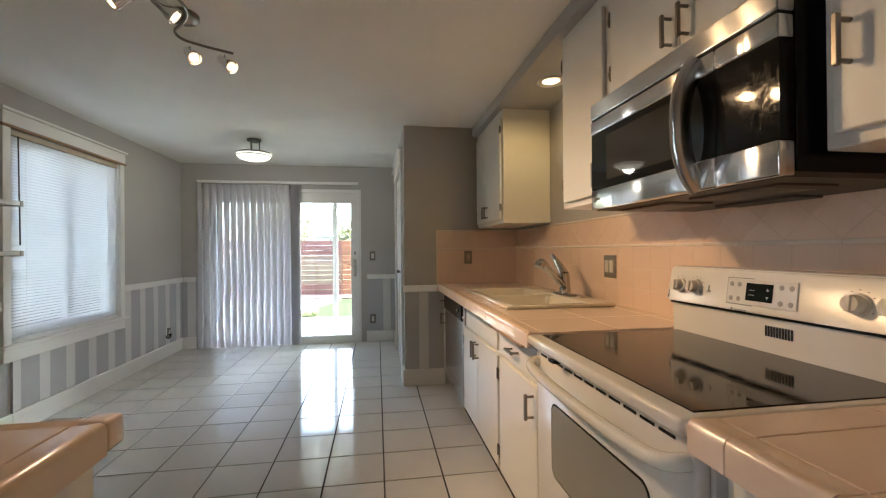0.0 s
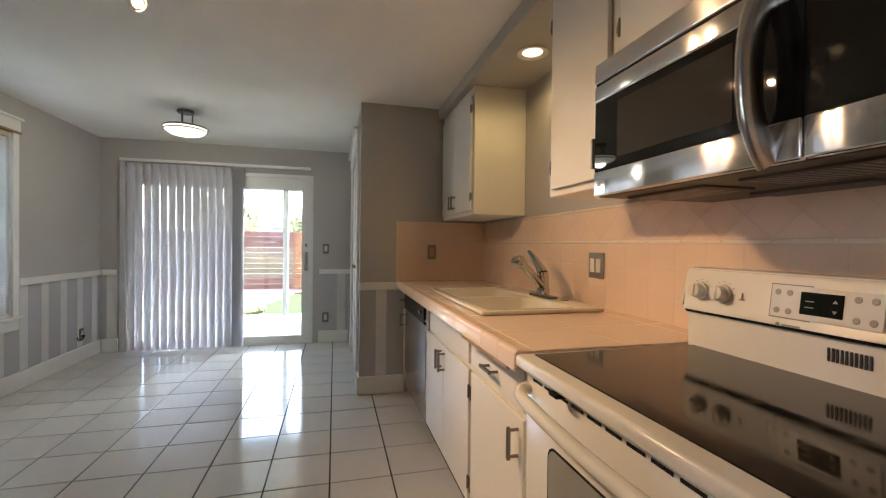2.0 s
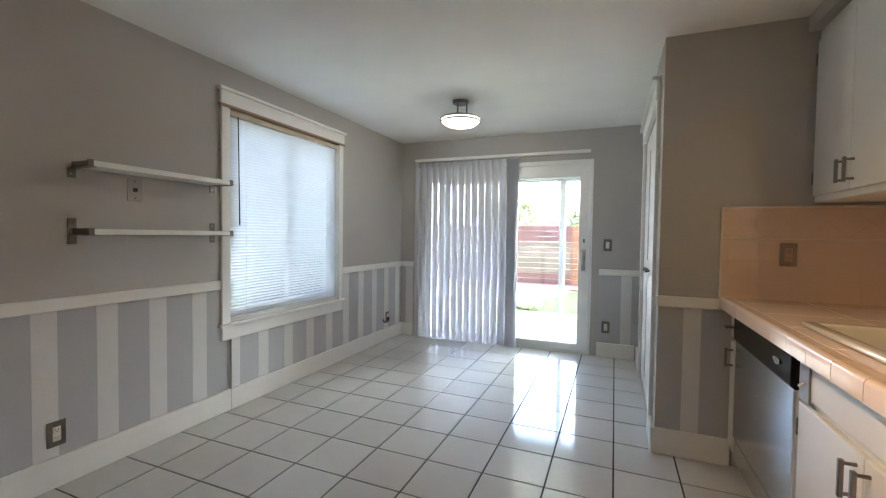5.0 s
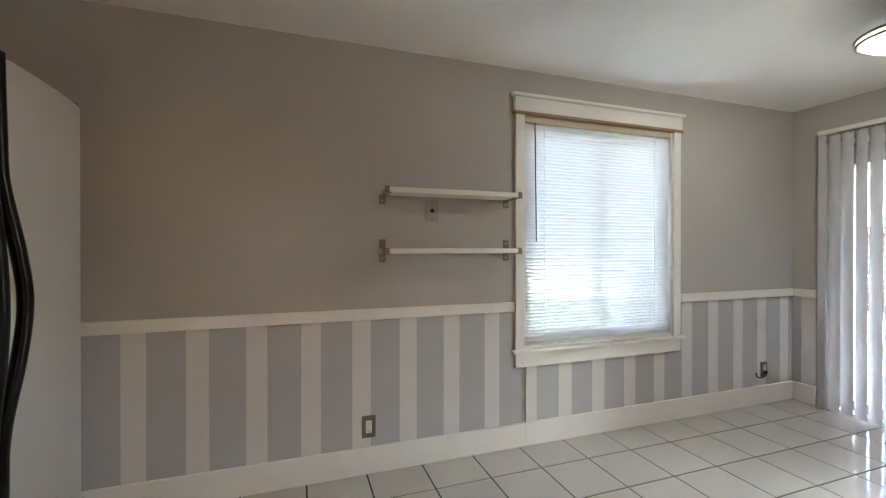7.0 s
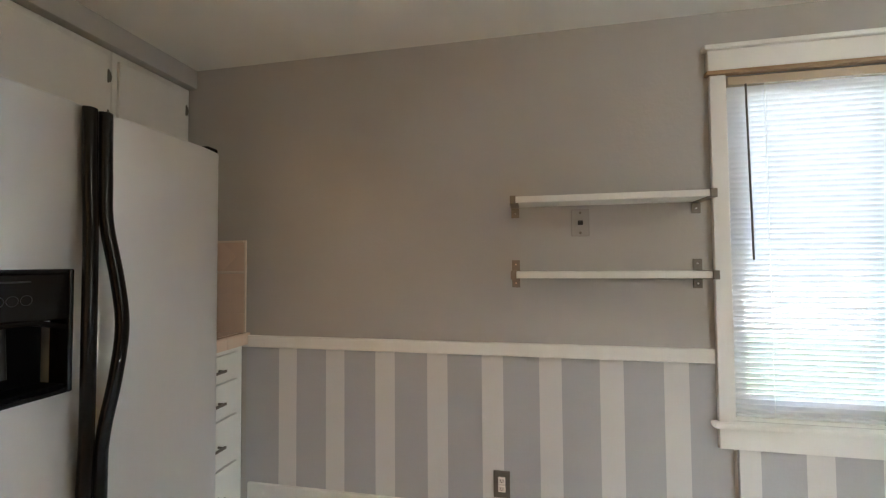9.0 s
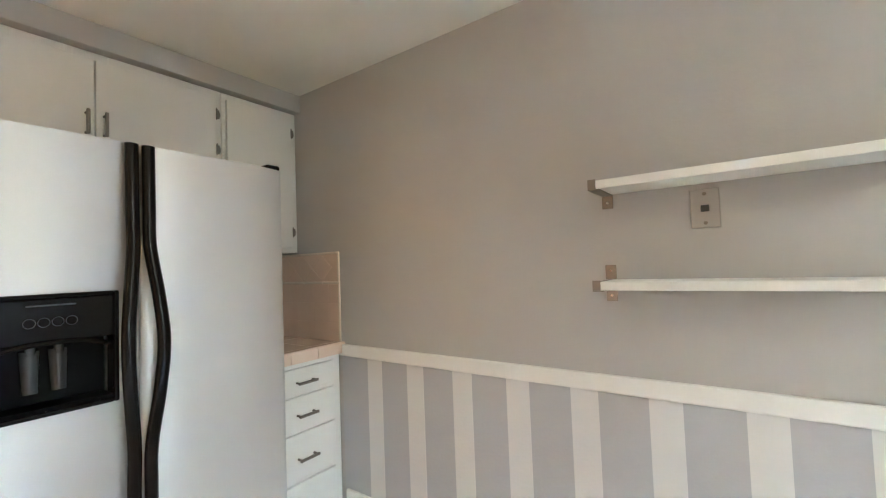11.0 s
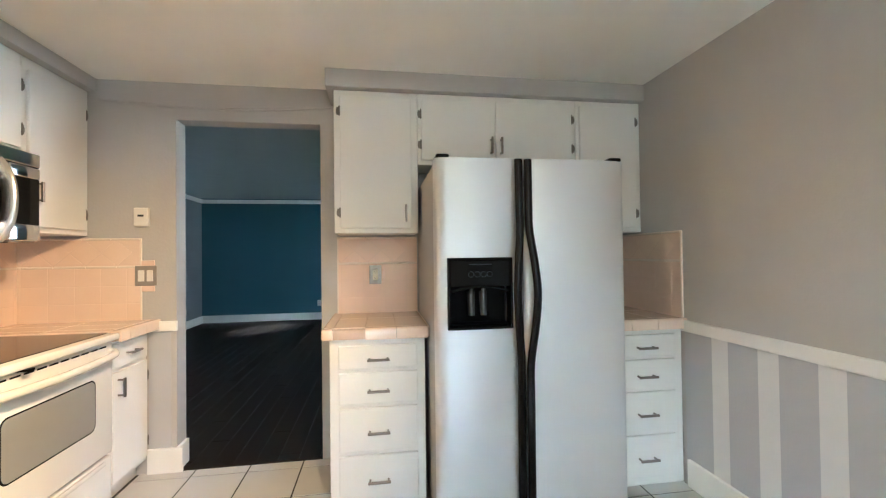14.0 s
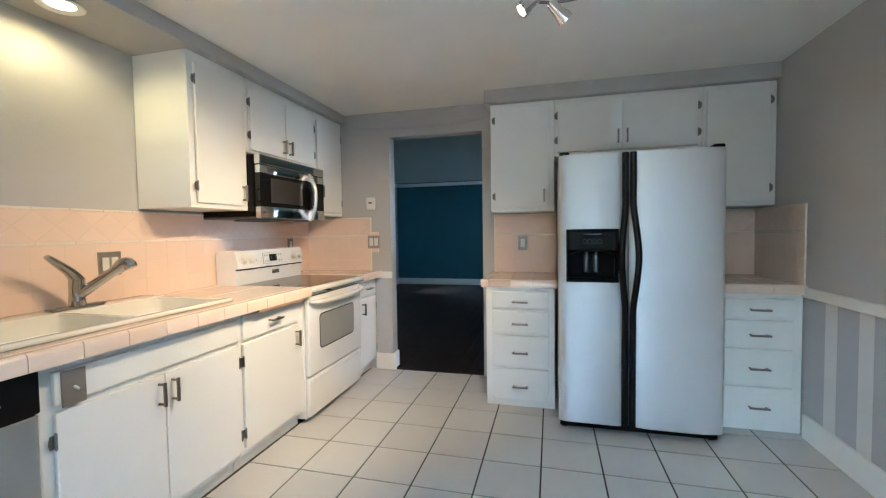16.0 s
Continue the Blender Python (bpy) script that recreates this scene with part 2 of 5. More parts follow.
BARK = mat("grey_brown_bark", (0.14, 0.11, 0.08), 0.9, vary=0.3, scale=10, bump=0.5)
BROWN_WOOD = mat("stained_brown_window_trim", (0.33, 0.21, 0.11), 0.5, vary=0.15, scale=10)
INK = mat("black_marking", (0.02, 0.02, 0.02), 0.5)
GREY_INK = mat("grey_marking", (0.25, 0.25, 0.25), 0.5)
DEEP_BLACK = mat("deep_black_plastic", (0.0025, 0.0025, 0.003), 0.5, spec=0.06)
DIM_INK = mat("dim_grey_marking", (0.05, 0.052, 0.055), 0.4)
LCD = mat("dark_display_window", (0.006, 0.009, 0.007), 0.2, spec=0.12)

# ---- mesh helpers ----


def box(bm, x0, x1, y0, y1, z0, z1, bevel=0.0, seg=2):
    x0, x1, y0, y1, z0, z1 = min(x0, x1), max(x0, x1), min(y0, y1), max(y0, y1), min(z0, z1), max(z0, z1)
    g = bmesh.ops.create_cube(bm, size=1, matrix=Matrix.LocRotScale(((x0 + x1) / 2, (y0 + y1) / 2, (z0 + z1) / 2), None, (x1 - x0, y1 - y0, z1 - z0)))
    if bevel:
        edges = list({e for v in g["verts"] for e in v.link_edges})
        bmesh.ops.bevel(bm, geom=edges, offset=bevel, segments=seg, affect="EDGES", profile=0.5)
    return bm


def boxed(*a, **k):
    return box(bmesh.new(), *a, **k)


def rod(bm, p0, p1, r0, r1=None, n=16):
    p0, p1 = Vector(p0), Vector(p1)
    d = p1 - p0
    m = Matrix.Translation((p0 + p1) / 2) @ d.to_track_quat("Z", "Y").to_matrix().to_4x4()
    bmesh.ops.create_cone(bm, cap_ends=True, segments=n, radius1=r0, radius2=r0 if r1 is None else r1, depth=d.length, matrix=m)
    return bm


def lathe(bm, profile, centre, n=32, m=None):
    rings = []
    for r, z in profile:
        ring = []
        for k in range(n):
            a = 2 * math.pi * k / n
            p = Vector((r * math.cos(a), r * math.sin(a), z))
            p = (m @ p) if m else p + Vector(centre)
            ring.append(bm.verts.new(p))
        rings.append(ring)
    for a, b in zip(rings, rings[1:]):
        for k in range(n):
            bm.faces.new((a[k], a[(k + 1) % n], b[(k + 1) % n], b[k]))
    bm.faces.new(rings[0][::-1])
    bm.faces.new(rings[-1])
    return bm


def sweep(bm, pts, radii, n=10, flat=1.0):
    """A bent bar of round or flattened section along the points."""
    pts = [Vector(p) for p in pts]
    if isinstance(radii, (int, float)):
        radii = [radii] * len(pts)
    rings = []
    side = None
    for i, p in enumerate(pts):
        d = (pts[min(i + 1, len(pts) - 1)] - pts[max(i - 1, 0)]).normalized()
        if side is None:
            side = d.cross(Vector((0, 0, 1)))
            if side.length < 0.2:
                side = d.cross(Vector((1, 0, 0)))
        side = (side - d * side.dot(d)).normalized()
        up = side.cross(d)
        rings.append([bm.verts.new(p + radii[i] * (math.cos(2 * math.pi * k / n) * side * flat + math.sin(2 * math.pi * k / n) * up)) for k in range(n)])
    for a, b in zip(rings, rings[1:]):
        for k in range(n):
            bm.faces.new((a[k], a[(k + 1) % n], b[(k + 1) % n], b[k]))
    bm.faces.new(rings[0][::-1])
    bm.faces.new(rings[-1])
    return bm


def smooth_path(ctrl, steps=8):
    """Points along a Catmull-Rom line through the given ones."""
    c = [Vector(p) for p in ctrl]
    c = [c[0] * 2 - c[1]] + c + [c[-1] * 2 - c[-2]]
    out = []
    for a, b, d, e in zip(c, c[1:], c[2:], c[3:]):
        for k in range(steps):
            t = k / steps
            out.append(0.5 * (2 * b + (d - a) * t + (2 * a - 5 * b + 4 * d - e) * t * t + (3 * b - a - 3 * d + e) * t ** 3))
    out.append(c[-2])
    return out


def mesh_of(name, bm, material, smooth=False):
    bmesh.ops.recalc_face_normals(bm, faces=bm.faces)
    me = bpy.data.meshes.new(name)
    bm.to_mesh(me)
    bm.free()
    me.materials.append(material)
    if smooth:
        for p in me.polygons:
            p.use_smooth = True
        me.set_sharp_from_angle(angle=radians(40))
    return me


def part(name, bm, material, parent, label="", smooth=False):
    ob = new(name, mesh_of(name, bm, material, smooth))
    ob.parent = parent
    if label:
        tagged(ob, label)
    return ob


def thing(name, m, label, category, group="", kind=""):
    ob = new(name)
    ob.empty_display_size = 0.05
    ob.matrix_world = m
    return tagged(ob, label, category, group, kind)


def solid(name, bm, material, label, category, group="", kind="", smooth=False):
    return tagged(new(name, mesh_of(name, bm, material, smooth)), label, category, group, kind)


def structure(name, bm, material, label, category):
    return solid(name, bm, material, label, category, kind="structure")


def facing_west(y, x, z=0):
    """A frame whose front faces -x; its own x runs towards -y."""
    return pose(x, y, z, 0, 0, -90)


def facing_north(x, y, z=0):
    """A frame whose front faces +y; its own x runs towards -x."""
    return pose(x, y, z, 0, 0, 180)


# ---- the room ----
XL, XR, YD, YB, ZC = -2.25, 1.45, 0.135, 5.54, 2.325
XP, YP = 0.405, 3.62
WT = 0.12
RAIL0, RAIL1 = 0.835, 0.895
WIN = (3.047, 4.262, 0.60, 2.045)
SLIDE = (-2.02, -0.045, 0.0, 2.02)
DOOR = (-0.235, 0.613, 2.105)


def wall_with_opening(name, axis, plane, back, a0, a1, z0, z1, holes, material, label):
    """A wall in the plane axis = plane, thick towards back, from a0 to a1, with holes (a0, a1, z0, z1)."""
    bm = bmesh.new()

    def block(p, q, lo, hi):
        if q - p > 1e-4 and hi - lo > 1e-4:
            if axis == "x":
                box(bm, plane, back, p, q, lo, hi)
            else:
                box(bm, p, q, plane, back, lo, hi)
    at = a0
    for h0, h1, lo, hi in sorted(holes):
        block(at, h0, z0, z1)
        block(h0, h1, z0, lo)
        block(h0, h1, hi, z1)
        at = h1
    block(at, a1, z0, z1)
    return structure(name, bm, material, label, "wall")


wall_w = wall_with_opening("wall_west", "x", XL, XL - 0.14, YD - WT, YB + 0.14, -0.05, ZC + 0.1, [WIN], WALL, "grey painted wall with striped wainscot and a window")
wall_e = wall_with_opening("wall_east", "x", XR, XR + 0.14, YD - WT, YP + WT, -0.05, ZC + 0.1, [], WALL, "grey painted kitchen wall above peach tiles")
wall_n = wall_with_opening("wall_north", "y", YB, YB + 0.14, XL, 1.6, -0.05, ZC + 0.1, [(SLIDE[0], SLIDE[1], -0.05, SLIDE[3])], WALL, "grey painted wall around a sliding patio door")
wall_s = wall_with_opening("wall_south", "y", YD, YD - WT, XL, XR, -0.05, ZC + 0.1, [(DOOR[0], DOOR[1], -0.05, DOOR[2])], WALL, "grey painted wall with an open doorway")
wall_p = wall_with_opening("wall_pillar", "y", YP, YP + WT, XP, XR, -0.05, ZC + 0.1, [], WALL, "grey painted end wall beside the kitchen counter")
CLOSET = (3.86, 5.02, 2.03)
wall_c = wall_with_opening("wall_closet", "x", XP, XP + 0.1, YP + WT, YB, -0.05, ZC + 0.1, [(CLOSET[0], CLOSET[1], -0.05, CLOSET[2])], WALL, "grey painted wall around a white closet door")
structure("closet_back", boxed(XP + 0.6, XP + 0.66, YP + WT, YB, -0.05, ZC + 0.1), WALL, "plain grey wall inside the closet", "wall")

structure("ceiling", boxed(XL - 0.14, XR + 0.14, YD - WT, YB + 0.14, ZC, ZC + 0.1), CEILING, "off-white textured kitchen ceiling", "ceiling")
structure("soffit_east", boxed(1.035, XR, YD, YP, 2.247, ZC, 0.004), WALL, "grey painted soffit over the wall cabinets", "soffit")
structure("soffit_south", boxed(XL, -0.30, YD, 0.462, 2.222, ZC, 0.004), WALL, "grey painted soffit over the refrigerator cabinets", "soffit")

# wainscot: blue-grey paint below the rail, with pale stripes
PANEL = 0.003


def wainscot(parent, axis, plane, out, a0, a1, centres, width=0.098, top=RAIL0 + 0.01):
    for nm, lo, hi, material, t0, t1 in [("wainscot_panel", a0, a1, WAINSCOT, 0.0, PANEL)] + [("painted_stripe", max(a0, c - width / 2), min(a1, c + width / 2), STRIPE, PANEL, PANEL + 0.0012) for c in centres]:
        p, q = plane + out * t0, plane + out * t1
        bm = boxed(p, q, lo, hi, 0.13, top) if axis == "x" else boxed(lo, hi, p, q, 0.13, top)
        part(nm, bm, material, parent)


STRIPES = [1.018 + 0.26 * k for k in range(18)]
wainscot(wall_w, "x", XL, 1, 0.78, 2.992, [c for c in STRIPES if c < 2.95])
wainscot(wall_w, "x", XL, 1, 2.992, 4.316, [c for c in STRIPES if 3.0 < c < 4.28], top=0.49)
wainscot(wall_w, "x", XL, 1, 4.316, YB - 0.004, [c for c in STRIPES if c > 4.3])
wainscot(wall_n, "y", YB, -1, XL + 0.004, -2.075, [-2.13])
wainscot(wall_n, "y", YB, -1, 0.035, XP - 0.004, [0.29])
wainscot(wall_p, "y", YP, -1, XP, 0.70, [0.575], 0.085)
wainscot(wall_s, "y", YD, 1, 0.64, 0.76, [])


def run(bm, axis, plane, out, a0, a1, z0, z1, thick, bevel=0.004):
    if axis == "x":
        box(bm, plane, plane + out * thick, a0, a1, z0, z1, bevel)
    else:
        box(bm, a0, a1, plane, plane + out * thick, z0, z1, bevel)


def trim_run(kind, label, pieces, z0, z1, thick):
    for axis, plane, out, a0, a1 in pieces:
        bm = bmesh.new()
        run(bm, axis, plane, out, a0, a1, z0, z1, thick, 0.005)
        structure(kind, bm, WHITE, label, "moulding")


trim_run("chair_rail", "white painted wooden chair rail", [("x", XL, 1, 0.765, 2.984), ("x", XL, 1, 4.324, YB - 0.004), ("y", YB, -1, XL + 0.03, -2.075), ("y", YB, -1, 0.03, XP - 0.004),
           ("y", YP, -1, XP - 0.012, 0.705), ("y", YD, 1, 0.60, 0.775)], RAIL0, RAIL1, 0.022)
trim_run("baseboard", "tall white painted baseboard", [("x", XL, 1, 0.80, YB - 0.004), ("y", YB, -1, XL + 0.024, -2.075), ("y", YB, -1, 0.02, XP - 0.03),
           ("y", YP, -1, XP - 0.018, 0.765), ("x", XP, -1, YP + 0.002, CLOSET[0] - 0.085), ("x", XP, -1, CLOSET[1] + 0.085, YB - 0.022), ("y", YD, 1, 0.572, 0.765), ("x", DOOR[1], -1, YD - WT - 0.01, YD + 0.001)], 0.0, 0.145, 0.02)

# ---- sliding patio door ----
slider = thing("sliding_door", pose(0, YB, 0), "white vinyl sliding patio door, closed", "door", kind="structure")


def frame_ring(bm, x0, x1, y0, y1, z0, z1, w, wt=None, wb=None, bevel=0.004):
    wt, wb = wt or w, wb or w
    box(bm, x0, x0 + w, y0, y1, z0, z1, bevel)
    box(bm, x1 - w, x1, y0, y1, z0, z1, bevel)
    box(bm, x0 + w, x1 - w, y0, y1, z1 - wt, z1, bevel)
    box(bm, x0 + w, x1 - w, y0, y1, z0, z0 + wb, bevel)
    return bm


sx0, sx1 = SLIDE[0], SLIDE[1]
part("outer_frame", frame_ring(bmesh.new(), sx0, sx1, 0.0, 0.13, -0.02, SLIDE[3], 0.035, 0.045, 0.04), VINYL_WHITE, slider)
mid = (sx0 + sx1) / 2 + 0.12
panel_r = part("sliding_panel", frame_ring(bmesh.new(), mid - 0.06, sx1 - 0.036, 0.015, 0.06, 0.022, SLIDE[3] - 0.046, 0.095, 0.13, 0.075), VINYL_WHITE, slider)
panel_l = part("fixed_panel", frame_ring(bmesh.new(), sx0 + 0.036, mid + 0.03, 0.07, 0.115, 0.022, SLIDE[3] - 0.046, 0.095, 0.13, 0.075), VINYL_WHITE, slider)
for p, x0, x1, y in ((panel_r, mid + 0.034, sx1 - 0.13, 0.036), (panel_l, sx0 + 0.13, mid - 0.064, 0.09)):
    g = part("pane", boxed(x0, x1, y, y + 0.006, 0.096, SLIDE[3] - 0.175), GLASS, p)
    g.visible_shadow = False
hb = bmesh.new()
box(hb, sx1 - 0.10, sx1 - 0.06, 0.005, 0.016, 0.87, 1.10, 0.003)
sweep(hb, smooth_path([(sx1 - 0.08, 0.010, 0.91), (sx1 - 0.085, -0.035, 0.935), (sx1 - 0.085, -0.035, 1.035), (sx1 - 0.08, 0.010, 1.06)]), 0.009, 8)
part("pull_handle", hb, SATIN, panel_r, "grey metal D-shaped pull handle", True)
part("lock_lever", boxed(sx1 - 0.09, sx1 - 0.07, -0.004, 0.014, 1.16, 1.20, 0.003), NICKEL, panel_r)

# vertical blinds drawn over the fixed half
blinds = thing("vertical_blinds", pose(0, YB - 0.06, 0), "pale vinyl vertical blinds drawn half across the patio door", "blinds")
rail = boxed(-2.035, -0.075, -0.02, 0.02, 2.075, 2.105, 0.003)
box(rail, -1.90, -1.86, 0.02, 0.06, 2.08, 2.10)
box(rail, -0.45, -0.41, 0.02, 0.06, 2.08, 2.10)
part("headrail", rail, WHITE, blinds, "slim white aluminium headrail")
slat_meshes = {}


def slat(x, turn):
    key = round(turn)
    if key not in slat_meshes:
        bm = bmesh.new()
        n, w = 6, 0.089
        grid = []
        for z in (0.012, 2.055):
            grid.append([bm.verts.new(Vector((-w / 2 + w * k / n, -0.008 * (1 - (2 * k / n - 1) ** 2), z))) for k in range(n + 1)])
        for k in range(n):
            bm.faces.new((grid[0][k], grid[0][k + 1], grid[1][k + 1], grid[1][k]))
        bmesh.ops.rotate(bm, verts=bm.verts, cent=(0, 0, 0), matrix=Matrix.Rotation(radians(turn), 3, "Z"))
        box(bm, -0.004, 0.004, -0.004, 0.004, 2.05, 2.077)
        slat_meshes[key] = mesh_of("slat", bm, VBLIND, True)
    ob = new("slat", slat_meshes[key])
    ob.parent = blinds
    ob.location = (x, 0, 0)


for k in range(13):
    slat(-1.935 + 0.0795 * k, -17 - (k * 7) % 5)
for k in range(8):
    slat(-0.905 + 0.0125 * k, 74 + (k * 5) % 9)
part("edge_slat", boxed(-2.032, -1.985, -0.012, -0.004, 0.012, 2.072, 0.002), VBLIND, blinds)
chain = bmesh.new()
sweep(chain, smooth_path([(-1.945, -0.035, 0.03), (-1.5, -0.036, 0.022), (-1.2, -0.036, 0.03), (-0.86, -0.036, 0.02)], 6), 0.002, 5)
part("bottom_chain", chain, WHITE, blinds)

structure("trim_seam", boxed(XL + 0.0046, XL + 0.0215, 3.0605, 3.0617, 0.0, 0.488), WAINSCOT, "thin joint in the wainscot and baseboard", "seam")

# ---- window with mini blinds ----
wy0, wy1, wz0, wz1 = WIN
window = thing("window_1", pose(XL, 0, 0), "white framed sliding window with lowered mini blinds", "window", kind="structure")


def yz_ring(bm, x0, x1, y0, y1, z0, z1, w, bevel=0.003):
    box(bm, x0, x1, y0, y0 + w, z0, z1, bevel)
    box(bm, x0, x1, y1 - w, y1, z0, z1, bevel)
    box(bm, x0, x1, y0 + w, y1 - w, z1 - w, z1, bevel)
    box(bm, x0, x1, y0 + w, y1 - w, z0, z0 + w, bevel)
    return bm


part("window_frame", yz_ring(bmesh.new(), -0.13, -0.06, wy0, wy1, wz0, wz1, 0.04), VINYL_WHITE, window)
wm = (wy0 + wy1) / 2 + 0.01
for a, b, x in ((wy0 + 0.041, wm + 0.025, -0.085), (wm - 0.025, wy1 - 0.041, -0.118)):
    s = part("sash", yz_ring(bmesh.new(), x, x + 0.028, a, b, wz0 + 0.041, wz1 - 0.041, 0.045), VINYL_WHITE, window)
    g = part("pane", boxed(x + 0.012, x + 0.016, a + 0.046, b - 0.046, wz0 + 0.087, wz1 - 0.087), GLASS, s)
    g.visible_shadow = False
jamb = bmesh.new()
box(jamb, -0.058, 0.0, wy0 + 0.001, wy0 + 0.014, wz0, wz1)
box(jamb, -0.058, 0.0, wy1 - 0.014, wy1 - 0.001, wz0, wz1)
box(jamb, -0.058, 0.0, wy0 + 0.015, wy1 - 0.015, wz0 + 0.001, wz0 + 0.016)
part("jamb_lining", jamb, WHITE, window)
for y0, y1 in ((2.990, wy0 + 0.006), (wy1 - 0.006, 4.318)):
    part("side_casing", boxed(0.0, 0.022, y0, y1, wz0 + 0.0, wz1 + 0.0, 0.003), WHITE, window)
head = boxed(0.0, 0.028, 2.982, 4.326, wz1 + 0.018, 2.150, 0.003)
box(head, 0.0, 0.045, 2.965, 4.343, 2.1505, 2.171, 0.005)
part("head_casing", head, WHITE, window)
part("head_bead", boxed(0.0, 0.034, 2.975, 4.333, wz1 + 0.0005, wz1 + 0.0175, 0.004), BROWN_WOOD, window, "worn brown wooden bead")
part("window_sill", boxed(-0.055, 0.045, 2.965, 4.343, wz0 - 0.022, wz0 - 0.0005, 0.005), WHITE, window)
part("apron", boxed(0.0, 0.022, 2.990, 4.318, 0.490, wz0 - 0.0225, 0.003), WHITE, window)

mini = thing("mini_blinds", pose(XL - 0.016, 0, 0), "white mini blinds lowered with slats tilted nearly shut", "blinds")
part("headrail", boxed(-0.012, 0.02, wy0 + 0.02, wy1 - 0.02, wz1 - 0.04, wz1 - 0.005, 0.002), TAN, mini, "tan enamelled headrail")
bm = bmesh.new()
n = 4
ga = []
for y in (wy0 + 0.022, wy1 - 0.022):
    ga.append([bm.verts.new((-0.0125 + 0.025 * k / n, y, 0.0020 * (1 - (2 * k / n - 1) ** 2))) for k in range(n + 1)])
for k in range(n):
    bm.faces.new((ga[0][k], ga[0][k + 1], ga[1][k + 1], ga[1][k]))
mini_slat = mesh_of("slat", bm, BLIND, True)
zz = wz0 + 0.035
k = 0
while zz < wz1 - 0.045:
    ob = new("slat", mini_slat)
    ob.parent = mini
    ob.matrix_local = pose(0, 0, zz, 0, -60, 0)
    zz += 0.0215
    k += 1
part("bottom_rail", boxed(-0.012, 0.012, wy0 + 0.022, wy1 - 0.022, wz0 + 0.018, wz0 + 0.03, 0.002), BLIND, mini)
wand = bmesh.new()
rod(wand, (0.022, wy0 + 0.085, wz1 - 0.04), (0.024, wy0 + 0.095, wz1 - 0.78), 0.004, n=8)
part("tilt_wand", wand, DARK_METAL, mini, "thin grey tilt wand")
for y in (wy0 + 0.16, wy1 - 0.16):
    cord = bmesh.new()
    rod(cord, (0.0135, y, wz1 - 0.03), (0.0135, y, wz0 + 0.03), 0.0012, n=5)
    part("ladder_cord", cord, WHITE, mini)

# ---- closet door ----
closet = thing("closet_door", pose(XP, 0, 0), "white painted closet door in a white casing, closed", "door", kind="structure")
for y0, y1 in ((CLOSET[0] - 0.08, CLOSET[0] + 0.004), (CLOSET[1] - 0.004, CLOSET[1] + 0.08)):
    part("side_casing", boxed(-0.022, 0.0, y0, y1, 0.0, CLOSET[2] + 0.0, 0.003), WHITE, closet)
head = boxed(-0.028, 0.0, CLOSET[0] - 0.085, CLOSET[1] + 0.085, CLOSET[2] + 0.001, CLOSET[2] + 0.115, 0.003)
box(head, -0.052, 0.0, CLOSET[0] - 0.105, CLOSET[1] + 0.105, CLOSET[2] + 0.1155, CLOSET[2] + 0.14, 0.005)
part("head_casing", head, WHITE, closet)
cm = (CLOSET[0] + CLOSET[1]) / 2
for y0, y1 in ((CLOSET[0] + 0.006, cm - 0.002), (cm + 0.002, CLOSET[1] - 0.006)):
    leaf = boxed(0.004, 0.035, y0, y1, 0.012, CLOSET[2] - 0.006, 0.003)
    for za, zb in ((0.15, 0.95), (1.05, 1.88)):
        box(leaf, -0.002, 0.004, y0 + 0.09, y1 - 0.09, za, zb, 0.003)
    lf = part("door_leaf", leaf, WHITE, closet)
    kb = bmesh.new()
    rod(kb, (0.004, (y0 + y1) / 2 + (0.2 if y0 < cm - 0.1 else -0.2), 0.98), (-0.028, (y0 + y1) / 2 + (0.2 if y0 < cm - 0.1 else -0.2), 0.98), 0.008, 0.016)
    part("knob", kb, NICKEL, lf, smooth=True)

# ---- doorway lining ----
structure("doorway_lining", box(box(boxed(DOOR[0], DOOR[0] + 0.004, YD - WT, YD, 0, DOOR[2]), DOOR[1] - 0.004, DOOR[1], YD - WT, YD, 0.146, DOOR[2]), DOOR[0] + 0.004, DOOR[1] - 0.004, YD - WT, YD, DOOR[2] - 0.004, DOOR[2]), WALL, "grey painted doorway reveal without a door", "doorway")
cord = bmesh.new()
sweep(cord, smooth_path([(1.02, YD + 0.012, 2.20), (0.7, YD + 0.012, 2.178), (0.3, YD + 0.012, 2.166), (0.0, YD + 0.012, 2.18), (-0.30, YD + 0.012, 2.205)]), 0.006, 6)
solid("surface_cable", cord, WALL, "grey painted cable tacked above the doorway", "cable")

ridge = bmesh.new()
sweep(ridge, smooth_path([(1.02, YD, 2.205), (0.79, YD, 2.199), (0.55, YD, 2.180), (0.31, YD, 2.184), (0.04, YD, 2.198), (-0.298, YD, 2.210)], 6), 0.0045, 8)
structure("trim_ridge", ridge, WALL, "sagging painted-over seam above the doorway", "trim")

# ---- the other room ----
OX0, OX1, OY0 = -3.2, 2.8, -5.9
OYN = YD - WT
structure("far_wall", boxed(OX0, OX1 + 0.12, OY0 - 0.12, OY0, -0.05, 2.5), TEAL, "deep teal painted wall in the next room", "wall")
wall_far_e = wall_with_opening("wall_far_east", "x", OX1, OX1 + 0.12, OY0, OYN, -0.05, 2.5, [(-4.62, -3.72, 0.0, 2.03)], OTHER_WALL, "slate grey wall with a front door")
# opening out of view, added only to let daylight into the next room
wall_with_opening("wall_far_west", "x", OX0, OX0 - 0.12, OY0, OYN, -0.05, 2.5, [(-3.3, -1.9, 0.8, 2.0)], OTHER_WALL, "slate grey wall with an unseen opening added for daylight")
